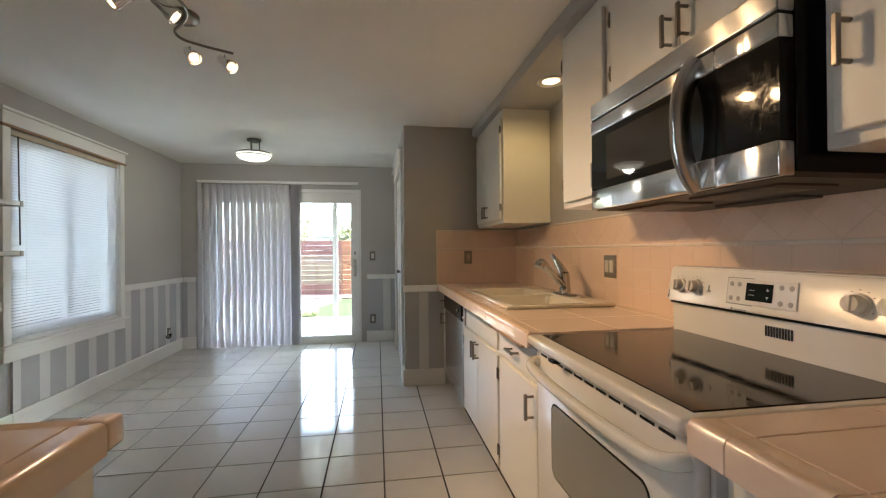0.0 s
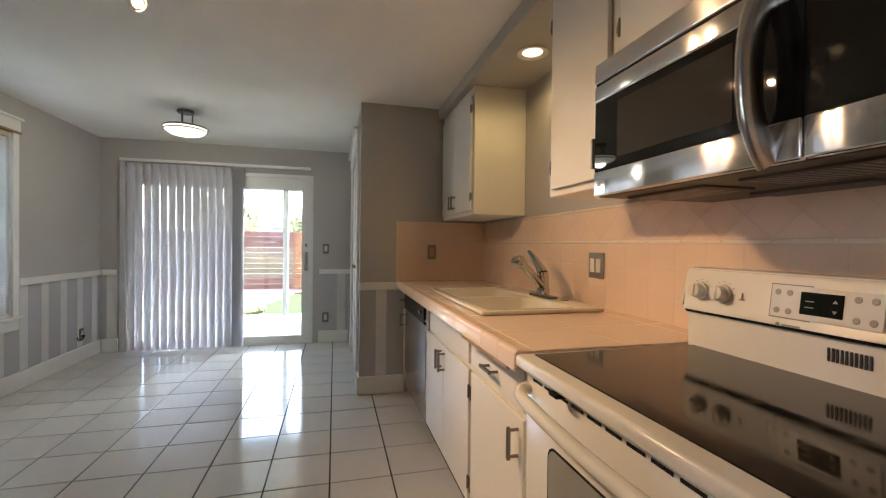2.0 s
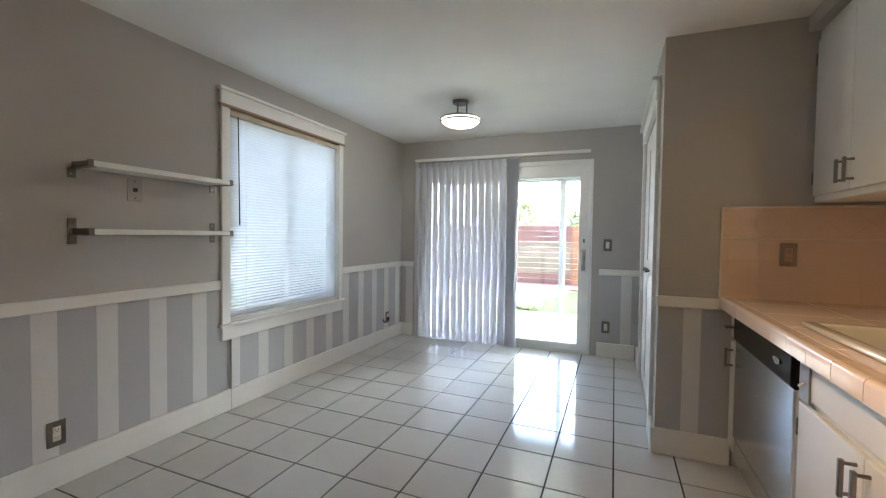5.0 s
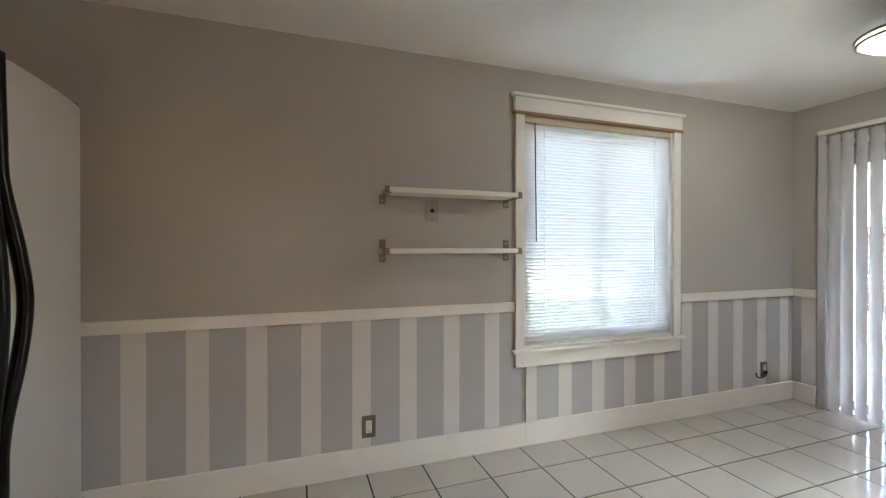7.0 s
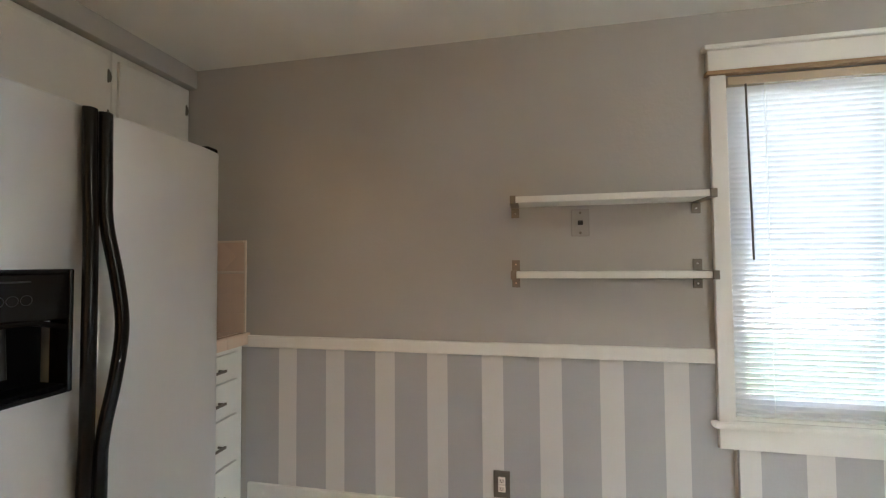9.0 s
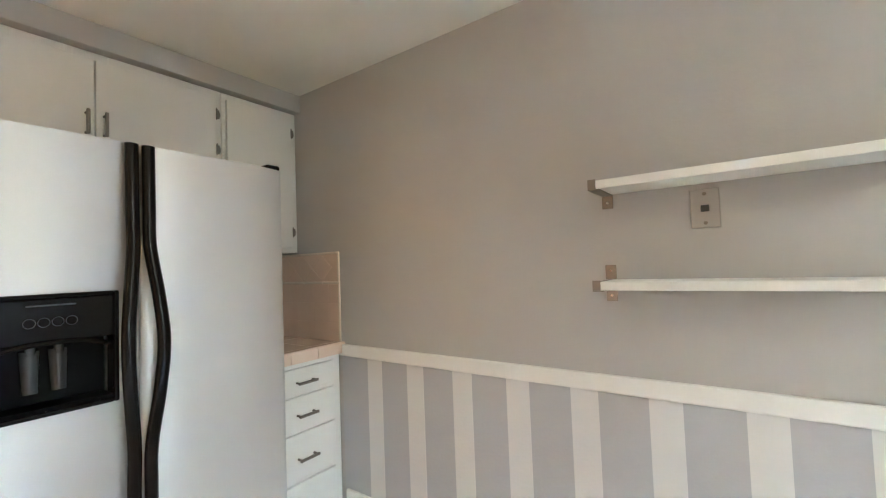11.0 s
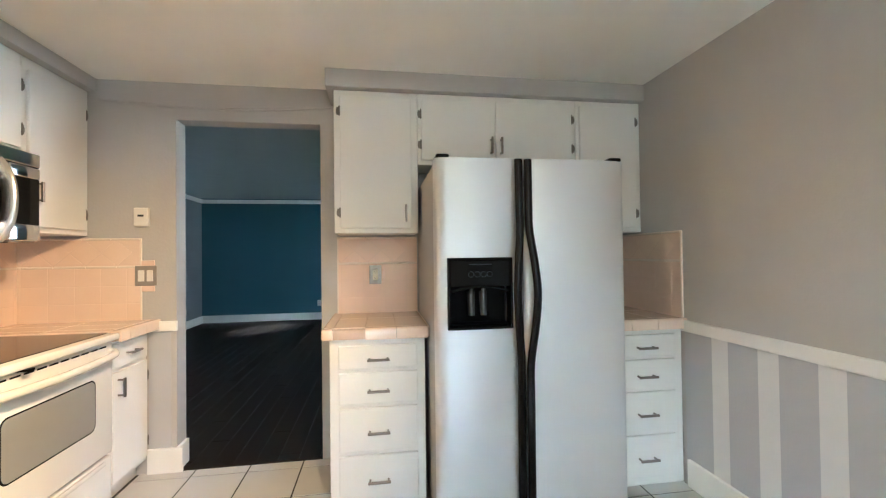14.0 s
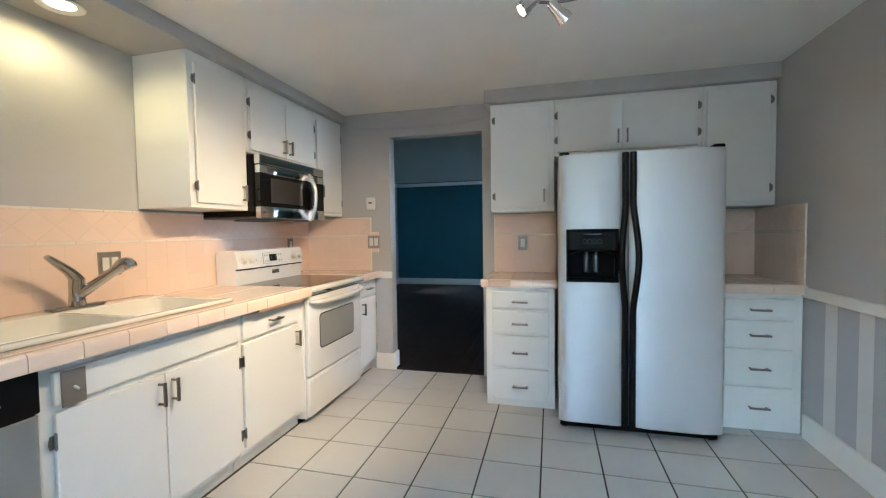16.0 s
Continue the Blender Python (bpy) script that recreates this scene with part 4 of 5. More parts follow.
# ---- microwave ----
def microwave():
    t = thing("microwave", facing_west(1.388, XR), "stainless steel over-range microwave with a black glass door", "microwave")
    w, z0, z1 = 0.772, 1.352, 1.762
    f = -(XR - 0.99)
    part("case", boxed(0.002, w - 0.002, f + 0.045, -0.004, z0 + 0.012, z1, 0.004), BLACK, t)
    under = boxed(0.004, w - 0.004, f + 0.02, -0.01, z0, z0 + 0.012)
    pan = part("bottom_pan", under, DARK_METAL, t, "greasy dark metal underside")
    part("filter_frame", boxed(0.06, 0.33, f + 0.08, f + 0.24, z0 - 0.006, z0 - 0.0003), DARK_METAL, pan)
    part("filter_frame", boxed(0.42, 0.70, f + 0.08, f + 0.24, z0 - 0.006, z0 - 0.0003), DARK_METAL, pan)
    part("lamp_cover", boxed(0.25, 0.52, -0.14, -0.04, z0 - 0.008, z0 - 0.0003), DARK_METAL, pan)
    mesh_f = bmesh.new()
    for x0 in (0.07, 0.43):
        for k in range(12):
            box(mesh_f, x0 + 0.02 * k, x0 + 0.02 * k + 0.012, f + 0.09, f + 0.23, z0 - 0.0075, z0 - 0.006)
    tagged(part("grease_filter", mesh_f, NICKEL, pan, "slatted grease filters"), kind="stuff")
    grille = boxed(0.0, w, f, f + 0.044, z1 - 0.062, z1, 0.006, 3)
    part("top_grille", grille, STEEL, t, "brushed steel vent strip")
    part("grille_gap", boxed(0.004, w - 0.004, f + 0.004, f + 0.04, z1 - 0.066, z1 - 0.062), BLACK, t)
    dx = 0.603
    door = bmesh.new()
    zt = z1 - 0.067
    box(door, 0.0, dx, f, f + 0.042, z0 + 0.002, z0 + 0.078, 0.006, 3)
    box(door, 0.0, dx, f, f + 0.042, zt - 0.052, zt, 0.006, 3)
    d = part("door", door, STEEL, t, "brushed steel door rails", True)
    part("door_glass", boxed(0.001, dx, f + 0.004, f + 0.04, z0 + 0.078, zt - 0.052), BLACK_GLOSS, d, "black glass door")
    part("door_screen", boxed(0.108, 0.47, f + 0.002, f + 0.0045, z0 + 0.105, zt - 0.075, 0.001), MW_GLASS, d, "smoked window with fine mesh")
    hb = bmesh.new()
    pts = smooth_path([(0.545, f + 0.006, zt - 0.008), (0.545, f - 0.020, zt - 0.045), (0.545, f - 0.040, (z0 + zt) / 2 + 0.075), (0.545, f - 0.047, (z0 + zt) / 2), (0.545, f - 0.040, (z0 + zt) / 2 - 0.075), (0.545, f - 0.020, z0 + 0.045), (0.545, f + 0.006, z0 + 0.008)], 7)
    sweep(hb, pts, 0.030, 16, flat=0.5)
    part("door_handle", hb, SATIN, d, "broad bowed steel handle", True)
    p = part("control_panel", box(bmesh.new(), dx + 0.002, w, f, f + 0.042, z0 + 0.002, z0 + 0.078, 0.006, 3), STEEL, t, "brushed steel control side", True)
    part("upper_strip", box(bmesh.new(), dx + 0.002, w, f, f + 0.042, zt - 0.052, zt, 0.006, 3), STEEL, p, "", True)
    part("panel_glass", boxed(dx + 0.002, w - 0.001, f + 0.004, f + 0.04, z0 + 0.078, zt - 0.052), SMUDGED, p, "smudged black glass panel")
    badge = bmesh.new()
    lathe(badge, [(0.010, 0), (0.010, 0.0015)], (0, 0, 0), 16, Matrix.Translation((0.03, f, z0 + 0.04)) @ Matrix.Rotation(radians(90), 4, "X"))
    box(badge, 0.044, 0.064, f - 0.001, f, z0 + 0.036, z0 + 0.044)
    part("badge", badge, NICKEL, d)


microwave()


# ---- refrigerator ----
def refrigerator():
    t = thing("refrigerator", facing_north(-0.838, YD), "silver side-by-side refrigerator with black handles and dispenser", "refrigerator")
    w, f = 0.905, -(1.022 - YD)
    zt = 1.70
    part("body", boxed(0.004, w - 0.004, f + 0.085, -0.04, 0.03, zt - 0.012, 0.004), mat("dark_grey_fridge_side", (0.33, 0.32, 0.31), 0.5, vary=0.05, bump=0.1, bump_scale=300), t, "grey textured steel sides")
    part("base_grille", boxed(0.01, w - 0.01, f + 0.05, f + 0.10, 0.012, 0.075, 0.004), BLACK, t, "black base grille")
    for x in (0.035, w - 0.035):
        foot = bmesh.new()
        rod(foot, (x, f + 0.09, 0.0), (x, f + 0.09, 0.03), 0.022, 0.018, n=12)
        part("foot", foot, BLACK, t)
    s = 0.398
    doors = []
    for x0, x1, lab in ((0.0, s - 0.003, "freezer door"), (s + 0.003, w, "fridge door")):
        bm = bmesh.new()
        hole = (0.05, 0.338, 0.94, 1.25) if x0 == 0.0 else None
        n = 12
        xs = [x0, x0 + 0.008, x0 + 0.022] + [x0 + (x1 - x0) * k / n for k in range(1, n)] + [x1 - 0.022, x1 - 0.008, x1]
        if hole:
            xs = sorted(set([x0, 0.008, 0.022, hole[0], hole[1], x1 - 0.022, x1 - 0.008, x1]))
        zs = [0.07, hole[2], hole[3], zt] if hole else [0.07, zt]

        def bulge(x):
            u = (x - x0) / (x1 - x0)
            return f - 0.026 * (1 - (2 * u - 1) ** 4) + (0.008 if u in (0.0, 1.0) else 0)
        front = {(i, k): bm.verts.new((x, bulge(x), z)) for i, x in enumerate(xs) for k, z in enumerate(zs)}
        back = {(i, k): bm.verts.new((x, f + 0.075, z)) for i, x in enumerate(xs) for k, z in enumerate(zs)}
        for i in range(len(xs) - 1):
            for k in range(len(zs) - 1):
                if hole and abs(xs[i] - hole[0]) < 1e-6 and k == 1:
                    continue
                bm.faces.new((front[i, k], front[i + 1, k], front[i + 1, k + 1], front[i, k + 1]))
                bm.faces.new((back[i, k], back[i, k + 1], back[i + 1, k + 1], back[i + 1, k]))
            bm.faces.new((front[i, 0], back[i, 0], back[i + 1, 0], front[i + 1, 0]))
            bm.faces.new((front[i, len(zs) - 1], front[i + 1, len(zs) - 1], back[i + 1, len(zs) - 1], back[i, len(zs) - 1]))
        for k in range(len(zs) - 1):
            bm.faces.new((front[0, k], front[0, k + 1], back[0, k + 1], back[0, k]))
            e = len(xs) - 1
            bm.faces.new((front[e, k], back[e, k], back[e, k + 1], front[e, k + 1]))
        if hole:
            i0, i1 = xs.index(hole[0]), xs.index(hole[1])
            for p, q in (((i0, 1), (i1, 1)), ((i1, 1), (i1, 2)), ((i1, 2), (i0, 2)), ((i0, 2), (i0, 1))):
                bm.faces.new((front[p], front[q], back[q], back[p]))
        d = part("door", bm, FRIDGE, t, "satin silver " + lab, True)
        doors.append(d)
    # dispenser
    d = doors[0]
    y = f - 0.026
    part("dispenser_bezel", frame_ring(bmesh.new(), 0.046, 0.342, y - 0.010, f + 0.03, 0.936, 1.254, 0.012, 0.012, 0.012, 0.004), BLACK, d, "black dispenser surround")
    panel = boxed(0.058, 0.330, y - 0.006, f + 0.03, 1.125, 1.242, 0.004)
    disp = part("dispenser_panel", panel, BLACK, d, "glossy black dispenser panel")
    marks = boxed(0.145, 0.245, y - 0.0068, y - 0.0055, 1.222, 1.226)
    for k in range(4):
        x = 0.152 + 0.028 * k
        sweep(marks, [(x + 0.012 * math.cos(a), y - 0.0065, 1.180 + 0.012 * math.sin(a)) for a in [2 * math.pi * j / 16 for j in range(17)]], 0.0009, 4)
    part("dispenser_mark", marks, DIM_INK, disp, "faint grey control symbols")
    arch = bmesh.new()
    sweep(arch, smooth_path([(0.066, y - 0.004, 1.105), (0.13, y - 0.010, 1.122), (0.194, y - 0.012, 1.126), (0.258, y - 0.010, 1.122), (0.322, y - 0.004, 1.105)], 6), 0.007, 8)
    part("dispenser_lip", arch, BLACK, disp, "", True)
    cav = bmesh.new()
    box(cav, 0.058, 0.330, f + 0.055, f + 0.07, 0.948, 1.125)
    box(cav, 0.058, 0.330, f - 0.024, f + 0.055, 0.9482, 0.958)
    part("dispenser_recess", cav, DEEP_BLACK, d, "deep black dispenser recess")
    pads = bmesh.new()
    for x in (0.165, 0.223):
        rod(pads, (x, f + 0.045, 1.10), (x, f + 0.03, 0.99), 0.022, 0.017, n=14)
        rod(pads, (x, f + 0.03, 1.122), (x, f + 0.03, 1.09), 0.014, 0.010, n=12)
    part("dispenser_paddle", pads, mat("grey_clear_plastic", (0.04, 0.042, 0.045), 0.12, vary=0.1), d, "grey plastic paddles", True)
    # curved handles
    for dd, x, s2 in ((doors[0], s - 0.022, -1), (doors[1], s + 0.022, 1)):
        hb = bmesh.new()
        pts = [(x, y - 0.004, 0.075), (x, y - 0.008, 0.62), (x, y - 0.014, 0.78), (x + s2 * 0.016, y - 0.036, 0.95), (x + s2 * 0.024, y - 0.046, 1.09), (x + s2 * 0.016, y - 0.036, 1.22), (x, y - 0.014, 1.38), (x, y - 0.008, 1.5), (x, y - 0.004, 1.695)]
        sweep(hb, smooth_path(pts, 6), 0.0185, 12, flat=0.85)
        part("handle", hb, BLACK, dd, "long curved black handle", True)
    trimb = boxed(s - 0.004, s + 0.004, f - 0.004, f + 0.05, 0.075, zt - 0.005)
    part("centre_gasket", trimb, NICKEL, t, "pale strip between the doors")
    for x in (0.036, w - 0.036):
        hc = boxed(x - 0.03, x + 0.03, f - 0.002, f + 0.12, zt, zt + 0.021, 0.009, 3)
        part("hinge_cover", hc, BLACK, t, "black hinge cover")


refrigerator()

# ---- small wall fittings ----


def plate(name, m, w, h, label, category, plate_mat, toggles=1, toggle_mat=None, jack=False):
    """A cover plate whose front faces -y in its own frame."""
    t = thing(name, m, label, category)
    part("cover", boxed(-w / 2, w / 2, -0.007, 0.0, -h / 2, h / 2, 0.003), plate_mat, t)
    if jack:
        part("jack", boxed(-0.011, 0.011, -0.0115, -0.0065, -0.010, 0.010, 0.001), INK, t)
        for s in (-1, 1):
            b = bmesh.new()
            rod(b, (0, -0.0065, s * 0.045), (0, -0.0095, s * 0.045), 0.006, 0.004, n=10)
            part("screw", b, NICKEL, t)
    for k in range(toggles):
        x = (k - (toggles - 1) / 2) * 0.047
        if category == "outlet":
            part("insert", boxed(x - 0.0165, x + 0.0165, -0.0095, -0.0065, -0.034, 0.034, 0.0015), toggle_mat or PLASTIC, t)
            for s in (-1, 1):
                face = boxed(x - 0.014, x + 0.014, -0.0115, -0.009, s * 0.018 - 0.0125, s * 0.018 + 0.0125, 0.004)
                socket = part("socket", face, toggle_mat or PLASTIC, t)
                slots = boxed(x - 0.0065, x - 0.0045, -0.0121, -0.0113, s * 0.018 - 0.002, s * 0.018 + 0.006)
                box(slots, x + 0.0045, x + 0.0065, -0.0121, -0.0113, s * 0.018 - 0.002, s * 0.018 + 0.006)
                box(slots, x - 0.002, x + 0.002, -0.0121, -0.0113, s * 0.018 - 0.0085, s * 0.018 - 0.0045)
                part("slots", slots, INK, socket, "dark contact slots")
            continue
        part("rocker", boxed(x - 0.0165, x + 0.0165, -0.012, -0.0065, -0.033, 0.033, 0.002), toggle_mat or PLASTIC, t)
    return t


EAST = lambda y, z, out=0.0: pose(XR - out, y, z, 0, 0, -90)
WEST = lambda y, z, out=0.0: pose(XL + out, y, z, 0, 0, 90)
SOUTH = lambda x, z, out=0.0: pose(x, YD + out, z, 0, 0, 180)
NORTH = lambda x, z, out=0.0: pose(x, YB - out, z)
SPL = 0.0115
plate("light_switch", EAST(2.01, 1.108, SPL), 0.118, 0.125, "double white rocker switch in a brown metal plate", "light switch", BRONZE_PLATE, 2)
plate("light_switch", SOUTH(0.768, 1.166, SPL), 0.118, 0.118, "double white rocker switch in a brown metal plate by the doorway", "light switch", BRONZE_PLATE, 2)
plate("wall_outlet", EAST(0.44, 1.15, SPL), 0.075, 0.118, "nickel outlet plate on peach tile beside the stove", "outlet", NICKEL, 1)
plate("wall_outlet", SOUTH(-0.567, 1.147, SPL), 0.075, 0.12, "single outlet in a nickel plate on peach tile", "outlet", NICKEL, 1)
plate("wall_outlet", pose(0.985, YP - SPL, 1.14), 0.072, 0.118, "tan outlet in a nickel plate on the peach tile end splash", "outlet", NICKEL, 1, mat("tan_plastic", (0.45, 0.33, 0.24), 0.4))
plate("wall_outlet", WEST(2.096, 0.255, 0.0045), 0.075, 0.12, "white outlet in a dark metal plate on the wainscot", "outlet", PEWTER, 1)
plate("wall_outlet", WEST(5.20, 0.27, 0.0045), 0.07, 0.115, "dark outlet plate near the corner", "outlet", PEWTER, 1)
cord = bmesh.new()
sweep(cord, smooth_path([(XL + 0.017, 5.19, 0.252), (XL + 0.045, 5.165, 0.235), (XL + 0.045, 5.11, 0.222), (XL + 0.04, 5.075, 0.235), (XL + 0.038, 5.07, 0.262)], 6), 0.005, 7)
box(cord, XL + 0.0165, XL + 0.04, 5.178, 5.202, 0.240, 0.264, 0.004)
solid("short_cord", cord, INK, "short black cord hanging from a wall outlet", "cord", smooth=True)
plate("phone_plate", WEST(2.458, 1.437), 0.078, 0.122, "square satin steel phone jack plate below the shelf", "wall plate", PHONE_PLATE, 0, jack=True)
plate("light_switch", NORTH(0.105, 1.14), 0.075, 0.12, "white rocker switch in a dark metal plate", "light switch", PEWTER, 1)
plate("wall_outlet", NORTH(0.105, 0.305, 0.0045), 0.075, 0.12, "white outlet in a dark metal plate", "outlet", PEWTER, 1)
ds = plate("disposal_switch", pose(0.772 - 0.019, 2.662, 0.752, 0, 0, -90), 0.075, 0.118, "stainless switch plate on the sink cabinet front", "light switch", BRONZE_PLATE, 0)
lv = bmesh.new()
rod(lv, (0, -0.0065, 0.0), (0.004, -0.022, -0.008), 0.0055, 0.004, n=10)
part("toggle", lv, PLASTIC, ds, "small ivory toggle", True)
plate("wall_outlet", pose(0.60, OY0, 0.33, 0, 0, 180), 0.07, 0.115, "small white outlet on the teal wall", "outlet", PLASTIC, 1)
th = thing("thermostat", SOUTH(0.79, 1.512), "small ivory wall thermostat by the doorway", "thermostat")
part("case", boxed(-0.04, 0.04, -0.028, 0.0, -0.055, 0.055, 0.006), PLASTIC, th)
part("display", boxed(-0.016, 0.016, -0.0295, -0.0275, 0.002, 0.014), INK, th)

# ---- shelves ----
for z, lower in ((1.541, False), (1.222, True)):
    sh = thing("wall_shelf", pose(XL, 0, z), "narrow white shelf on nickel brackets beside the window", "shelf", group="wall shelves")
    part("board", boxed(0.004, 0.168, 2.178, 2.925, -0.027, 0.0, 0.002), WHITE, sh)
    for y, s in ((2.178, -1), (2.925, 1)):
        br = bmesh.new()
        y0, y1 = (y - 0.024, y + 0.012) if s < 0 else (y - 0.012, y + 0.024)
        box(br, 0.0005, 0.1715, y0, y1, -0.031, -0.0275, 0.001, 1)
        box(br, 0.165, 0.170, min(y, y + s * 0.024), max(y, y + s * 0.024), -0.0275, 0.004, 0.001, 1)
        box(br, 0.0, 0.168, min(y + s * 0.001, y + s * 0.004), max(y + s * 0.001, y + s * 0.004), -0.0275, 0.002)
        box(br, 0.0, 0.005, y0, y1, -0.075, -0.0312, 0.001, 1)
        if lower:
            box(br, 0.0, 0.005, y0, y1, 0.001, 0.05, 0.001, 1)
        b = part("bracket", br, NICKEL, sh, "brushed nickel bracket")
        for zz in ((-0.055, 0.03) if lower else (-0.055,)):
            sc = bmesh.new()
            rod(sc, (0.005, (y0 + y1) / 2, zz), (0.008, (y0 + y1) / 2, zz), 0.006, 0.004, n=10)
            part("screw", sc, CHROME, b)

# ---- ceiling lights ----
rl = thing("recessed_light", pose(*RECESS), "lit recessed downlight in the soffit over the sink", "ceiling light")
ring = bmesh.new()
lathe(ring, [(0.052, 0.001), (0.082, -0.001), (0.086, -0.006), (0.080, -0.010), (0.060, -0.006), (0.052, 0.0005)], (0, 0, 0), 36)
part("trim_ring", ring, WHITE, rl, "", True)
b = bmesh.new()
lathe(b, [(0.058, 0.0015), (0.045, -0.0045)], (0, 0, 0), 28)
part("bulb", b, BULB, rl, "glowing frosted bulb", True)

dm = thing("ceiling_light", pose(DOME[0], DOME[1], ZC), "semi-flush ceiling light with a lit opal glass bowl", "ceiling light")
b = bmesh.new()
lathe(b, [(0.066, 0.0), (0.066, -0.016), (0.058, -0.024)], (0, 0, 0), 32)
part("canopy", b, PEWTER, dm, "", True)
for k in range(3):
    a = radians(20 + 120 * k)
    s = bmesh.new()
    x, y = 0.05 * math.cos(a), 0.05 * math.sin(a)
    rod(s, (x, y, -0.022), (x, y, -0.135), 0.006, n=10)
    rod(s, (x, y, -0.135), (x * 3.25, y * 3.25, -0.148), 0.005, n=8)
    part("stem", s, PEWTER, dm)
b = bmesh.new()
lathe(b, [(0.160, -0.142), (0.163, -0.15), (0.152, -0.176), (0.118, -0.199), (0.062, -0.211), (0.002, -0.214)], (0, 0, 0), 40)
bp = bmesh.new()
lathe(bp, [(0.157, -0.136), (0.158, -0.1405)], (0, 0, 0), 40)
part("back_plate", bp, PEWTER, dm, "dark metal plate above the bowl")
bowl = part("glass_bowl", b, DOME_GLASS, dm, "glowing opal glass bowl", True)
bowl.visible_shadow = False
b = bmesh.new()
for zr in (-0.148, -0.170):
    rr = 0.167 if zr > -0.16 else 0.1635
    sweep(b, [(rr * math.cos(2 * math.pi * k / 40), rr * math.sin(2 * math.pi * k / 40), zr) for k in range(41)], 0.0055, 8)
part("ring", b, PEWTER, dm, "thin dark metal rings", True)

tk = thing("track_light", pose(-0.73, 2.0, ZC), "brushed nickel track light with four lit spot heads", "ceiling light")
b = bmesh.new()
lathe(b, [(0.07, 0.0), (0.07, -0.018), (0.06, -0.026)], (0, 0, 0), 32)
part("canopy", b, NICKEL, tk, "", True)
b = bmesh.new()
org = Vector((-0.73, 2.0, ZC))
ctrl = [(x, y, 2.285) for x, y in ((-1.0, 1.70), (-0.87, 1.67), (-0.75, 1.69), (-0.67, 1.77), (-0.67, 1.90), (-0.73, 2.0), (-0.80, 2.08), (-0.80, 2.16), (-0.73, 2.22), (-0.60, 2.29))]
sweep(b, [Vector(p) - org for p in smooth_path(ctrl, 6)], 0.007, 8)
rod(b, (0, 0, -0.026), (0, 0, -0.041), 0.008, n=10)
part("rail", b, NICKEL, tk, "curved nickel rail", True)
for eye, target, watts in HEADS:
    e = Vector(eye)
    way = (Vector(target) - e).normalized()
    b = bmesh.new()
    rod(b, Vector((e.x, e.y, 2.284)) - org, e - org, 0.0055, n=8)
    m = Matrix.Translation(e - org - way * 0.03) @ way.to_track_quat("Z", "Y").to_matrix().to_4x4()
    lathe(b, [(0.004, -0.012), (0.018, -0.010), (0.022, 0.0), (0.026, 0.05), (0.034, 0.075), (0.036, 0.095), (0.033, 0.096), (0.030, 0.088)], (0, 0, 0), 20, m)
    h = part("spot_head", b, CHROME, tk, "conical chrome spot head", True)
    b = bmesh.new()
    lathe(b, [(0.024, 0.0885), (0.021, 0.096), (0.009, 0.099)], (0, 0, 0), 18, m)
    part("bulb", b, BULB, h, "glowing halogen bulb", True)


# ---- counters ----
plate_meshes = {}


def tile_mesh(w, h, material, t=0.006, c=0.0025):
    """A glazed tile lying in its own x-y plane, chamfered above."""
    key = (round(w, 4), round(h, 4), material.name, t)
    if key not in plate_meshes:
        bm = bmesh.new()
        lo = [bm.verts.new((x, y, 0)) for x, y in ((0, 0), (w, 0), (w, h), (0, h))]
        md = [bm.verts.new((x, y, t - c)) for x, y in ((0, 0), (w, 0), (w, h), (0, h))]
        hi = [bm.verts.new((x, y, t)) for x, y in ((c, c), (w - c, c), (w - c, h - c), (c, h - c))]
        for a, b in ((lo, md), (md, hi)):
            for k in range(4):
                bm.faces.new((a[k], a[(k + 1) % 4], b[(k + 1) % 4], b[k]))
        bm.faces.new(hi)
        plate_meshes[key] = mesh_of("tile", bm, material)
    return plate_meshes[key]


def put_tile(parent, mesh, m, name="tile"):
    ob = new(name, mesh)
    ob.parent = parent
    ob.matrix_local = m
    return ob


def poly_mesh(pts, material, t=0.006, inset=0.002):
    key = (tuple((round(x, 4), round(y, 4)) for x, y in pts), material.name)
    if key not in plate_meshes:
        bm = bmesh.new()
        c = Vector((sum(p[0] for p in pts) / len(pts), sum(p[1] for p in pts) / len(pts)))
        lo = [bm.verts.new((x, y, 0)) for x, y in pts]
        hi = []
        for x, y in pts:
            d = c - Vector((x, y))
            q = Vector((x, y)) + d.normalized() * inset
            hi.append(bm.verts.new((q.x, q.y, t)))
        for k in range(len(pts)):
            bm.faces.new((lo[k], lo[(k + 1) % len(pts)], hi[(k + 1) % len(pts)], hi[k]))
        bm.faces.new(hi)
        plate_meshes[key] = mesh_of("tile", bm, material)
    return plate_meshes[key]


ZT = 0.905
cap_meshes = {}


def cap_mesh(length):
    key = round(length, 4)
    if key not in cap_meshes:
        sec = [(0.0, -0.055), (0.0, -0.010), (0.004, -0.001), (0.012, 0.003), (0.022, 0.002), (0.034, 0.0), (0.055, 0.0), (0.055, -0.007), (0.010, -0.007), (0.010, -0.055)]
        bm = bmesh.new()
        ra = [bm.verts.new((0.0, y, z)) for y, z in sec]
        rb = [bm.verts.new((length, y, z)) for y, z in sec]
        for k in range(len(sec)):
            bm.faces.new((ra[k], ra[(k + 1) % len(sec)], rb[(k + 1) % len(sec)], rb[k]))
        bm.faces.new(ra[::-1])
        bm.faces.new(rb)
        cap_meshes[key] = mesh_of("edge_tile", bm, COUNTER_TILE, True)
    return cap_meshes[key]


